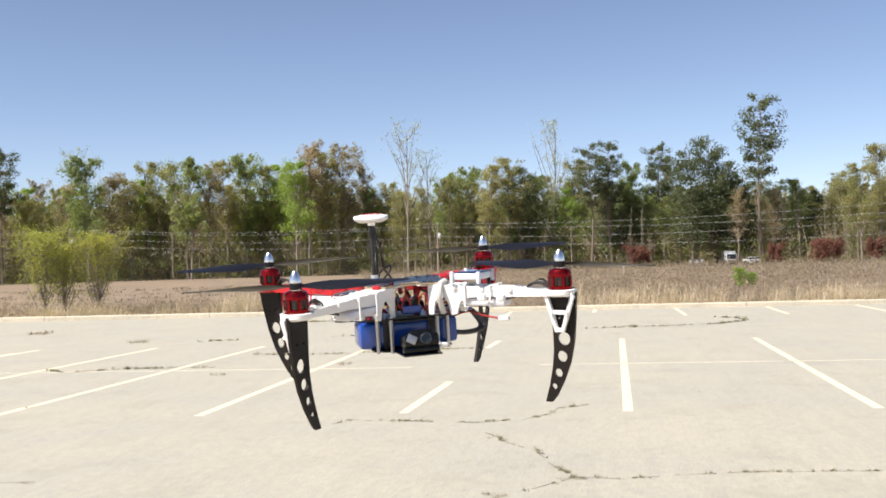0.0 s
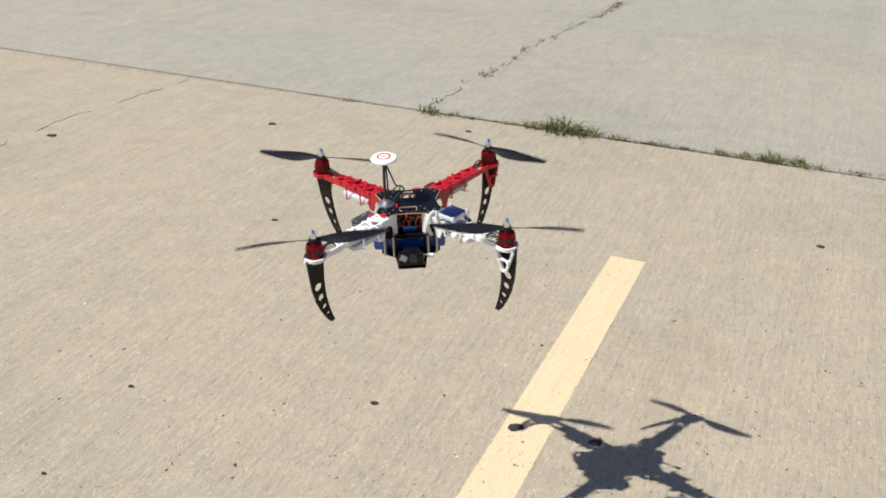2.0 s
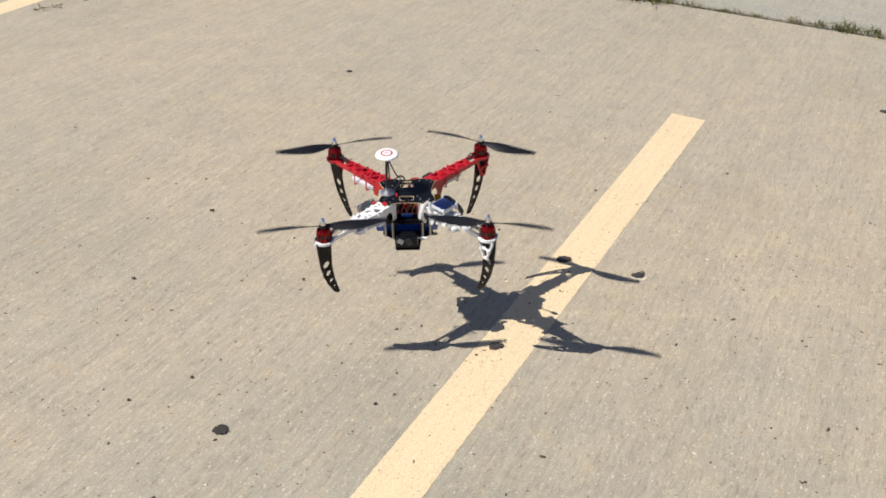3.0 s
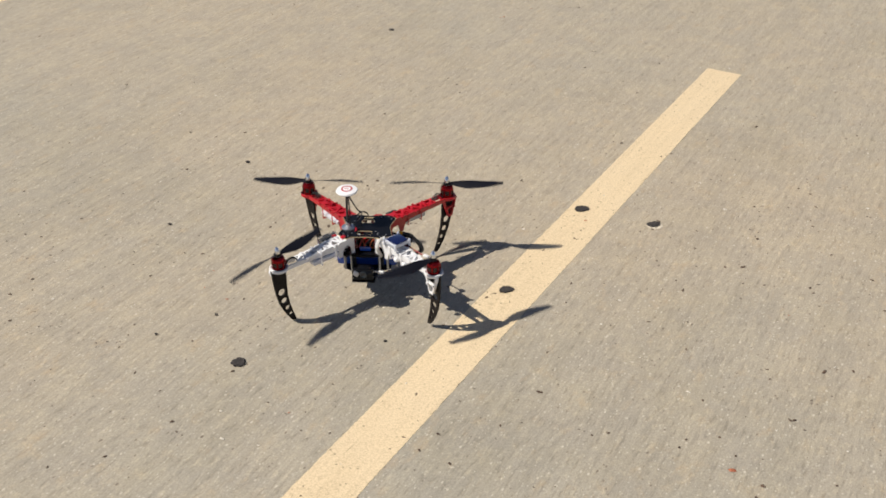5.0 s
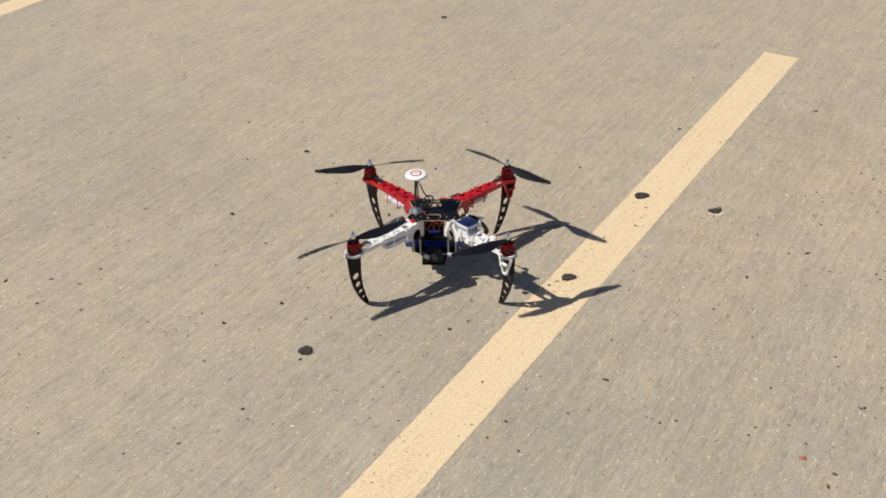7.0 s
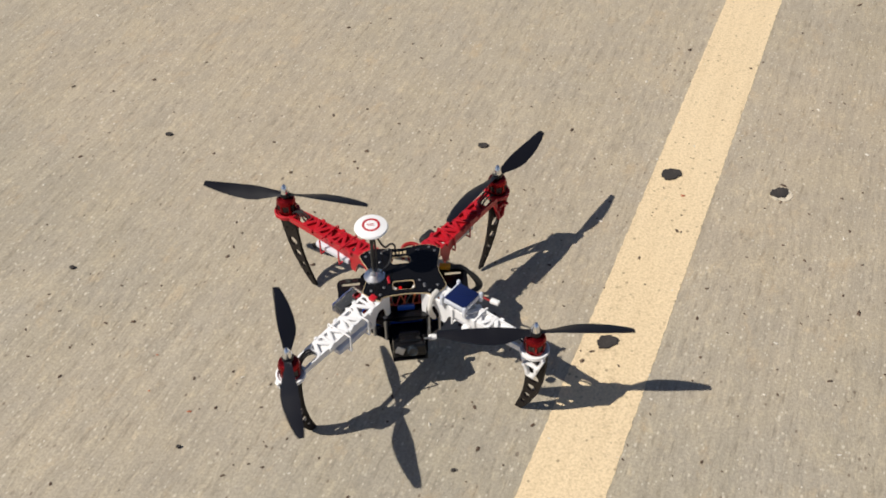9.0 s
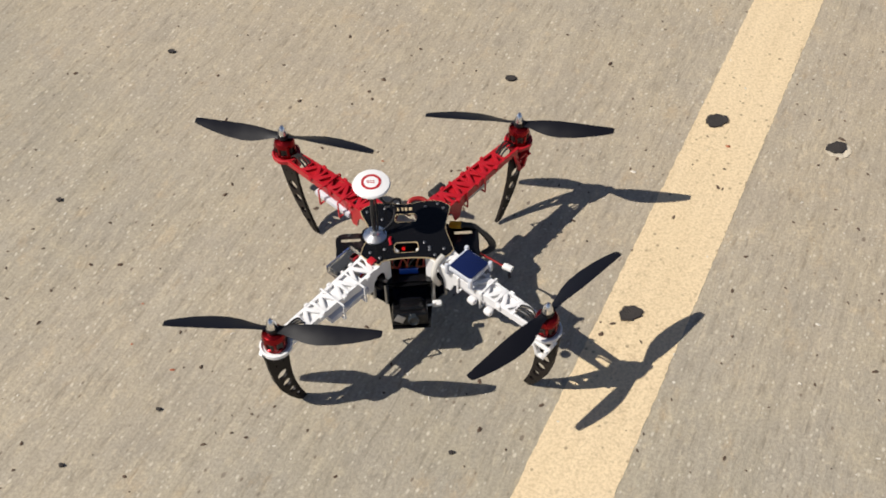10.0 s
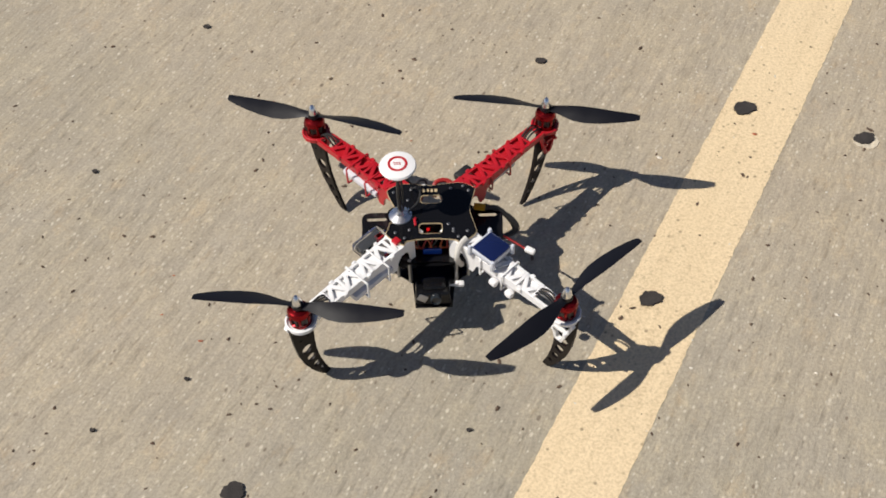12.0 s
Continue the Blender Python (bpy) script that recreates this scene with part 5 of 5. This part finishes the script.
for x in (-0.0190, 0.0190):
    for y in (-0.0185, 0.0185):
        bm = bmesh.new()
        lathe(bm, [(0.0, -0.0085), (0.0028, -0.0085), (0.0030, 0.0052), (0.0022, 0.0066), (0.0, 0.0070)], 12, sm @ Matrix.Translation((x, y, 0)))
        part("corner_post", bm, M_CLEARWHITE, meter)
# tape bundle beside the meter
bm = bmesh.new()
tube(bm, bend((0.044, -0.048, 0.149), (0.035, -0.058, 0.146), (0.031, -0.066, 0.135), (0.033, -0.064, 0.122), (0.037, -0.060, 0.110)), 0.0037, 8)
part("wrapped_cable", bm, M_TAPE, drone, "pale taped cable bundle")
# radio receiver in clear case on the other white arm
rm = spin(-135) @ Matrix.Translation((0.085, -0.027, 0.138))
bm = bmesh.new()
bx(bm, (0.044, 0.020, 0.014), rm, 0.002)
radio = part("radio_receiver", bm, M_FILM, drone, "clear-cased radio receiver beside an arm")
bm = bmesh.new()
bx(bm, (0.036, 0.014, 0.008), rm @ Matrix.Translation((0, 0, -0.001)), 0.001)
part("circuit_board", bm, M_GLASSDARK, radio)
bm = bmesh.new()
bx(bm, (0.010, 0.008, 0.006), rm @ Matrix.Translation((-0.012, 0.006, 0.004)), 0.001)
part("red_plug", bm, M_RED, radio)
bm = bmesh.new()
bx(bm, (0.009, 0.010, 0.005), spin(-135) @ Matrix.Translation((0.066, 0.003, 0.1475)), 0.001)
part("red_plug", bm, M_RED, drone)
# balance lead and power plug on the battery side
bm = bmesh.new()
tube(bm, bend((0.058, 0.004, 0.092), (0.084, -0.002, 0.100), (0.104, -0.010, 0.094), (0.122, -0.022, 0.090)), 0.0014, 6)
part("balance_lead", bm, M_WIRERED, battery)
bm = bmesh.new()
bx(bm, (0.014, 0.008, 0.006), Matrix.Translation((0.128, -0.025, 0.090)) @ spin(-35), 0.0015)
part("plug", bm, M_WHITE, battery, "white balance plug")
bm = bmesh.new()
bx(bm, (0.016, 0.008, 0.0075), Matrix.Translation((0.064, 0.036, 0.110)) @ spin(-10), 0.0015)
part("power_plug", bm, M_YELLOW, drone, "yellow power plug")
for j in (0, 1):
    bm = bmesh.new()
    tube(bm, bend((0.070, 0.034 + 0.004 * j, 0.110), (0.088, 0.036, 0.106 - 0.003 * j), (0.104 + 0.003 * j, 0.030, 0.090), (0.110 + 0.004 * j, 0.024, 0.074), (0.090, 0.014, 0.070), (0.062, 0.002, 0.074)), 0.0034, 8)
    part("battery_lead", bm, M_WIRE, battery)
for dx in (0.0, 0.026):
    bm = bmesh.new()
    bx(bm, (0.012, 0.010, 0.010), spin(-45) @ Matrix.Translation((0.128 + dx, -0.021, 0.131)), 0.004)
    part("white_clip", bm, M_WHITE, drone)

# ---- motion ----
FLIGHT = [
    (0, pose(0.062, 0.204, 1.510, 4.7, -3.1, -5.5)),
    (0.5, pose(0.134, 0.139, 1.263, 4.9, -3.7, -7.3)),
    (0.7, pose(0.203, 0.133, 1.130, 5.1, -5.3, -6.7)),
    (0.8, pose(0.214, 0.126, 1.069, 5.4, -5.6, -6.5)),
    (1, pose(0.224, 0.099, 0.969, 6.1, -3.8, -7.2)),
    (1.5, pose(0.226, 0.077, 0.745, 5.2, -3.8, -7.1)),
    (2, pose(0.220, 0.091, 0.508, 6.0, -4.6, -4.5)),
    (2.5, pose(0.164, 0.078, 0.324, 5.6, -3.1, -2.7)),
    (3, pose(0.110, 0.080, 0.166, 4.7, -2.8, -1.9)),
    (3.2, pose(0.088, 0.075, 0.120, 4.4, -2.0, -1.6)),
    (4.8, pose(-0.003, -0.036, 0.025, 2.5, -1.7, -4.1)),
    (5, pose(-0.005, -0.031, 0.006, -0.0, -1.3, -3.8)),
    (5.2, pose(-0.005, -0.002, 0.002, 0.3, 0.7, -0.9)),
    (5.4, pose(0, 0, 0.001)),
    (8, pose(0, 0, 0.001)),
    (12, pose(0, 0, 0.001)),
]
# seconds: the bearing of each rotor's blade, in the order of ARMS
BLADES = [
    (0, 5, 165, 167, 128),
    (0.5, 124, 59, 25, 169),
    (1, 155, 164, 146, 150),
    (1.5, 8, 160, 9, 1),
    (2, 162, 140, 7, 170),
    (2.5, 144, 24, 158, 45),
    (3, 14, 153, 7, 168),
    (5, 180, 1, 56, 38),
    (5.5, 23, 20, 8, 169),
    (6, 45, 63, 44, 144),
    (6.5, 162, 1, 81, 5),
    (8.5, 108, 8, 73, 103),
    (9, 162, 46, 95, 175),
    (9.5, 164, 141, 164, 22),
    (10, 163, 167, 171, 42),
    (12, 163, 167, 171, 42),
]


def motions():
    walk(drone, FLIGHT)
    for i, prop in enumerate(PROPS):
        deg, at = ARMS[i][0], (spin(ARMS[i][0]) @ Vector((HUB_R, 0, 0)))
        way = SPIN_WAY[i]
        # unwrap: whole half turns between the bearings, fast in flight and slowing after the landing
        marks, total = [], 0.0
        for (t0, *a), (t1, *b) in zip(BLADES, BLADES[1:]):
            pace = 2250.0 if t1 < 8.4 else (1500.0 if t1 < 8.6 else (620.0 if t1 < 9.1 else (330.0 if t1 < 9.6 else (150.0 if t1 < 10.1 else 0.0))))
            step = way * (b[i] - a[i])
            if pace:
                step += 180.0 * round((pace * (t1 - t0) - step) / 180.0)
            marks.append((t0, t1, a[i] if not marks else marks[-1][2] + marks[-1][3], way * step))
        rows = []
        for f in range(0, 361):
            t = f / 30
            t0, t1, start, turn = next(mk for mk in marks if t <= mk[1] + 1e-6)
            rows.append((t, Matrix.Translation((at.x, at.y, 0.1705)) @ spin(start + turn * (t - t0) / (t1 - t0))))
        walk(prop, rows)


motions()
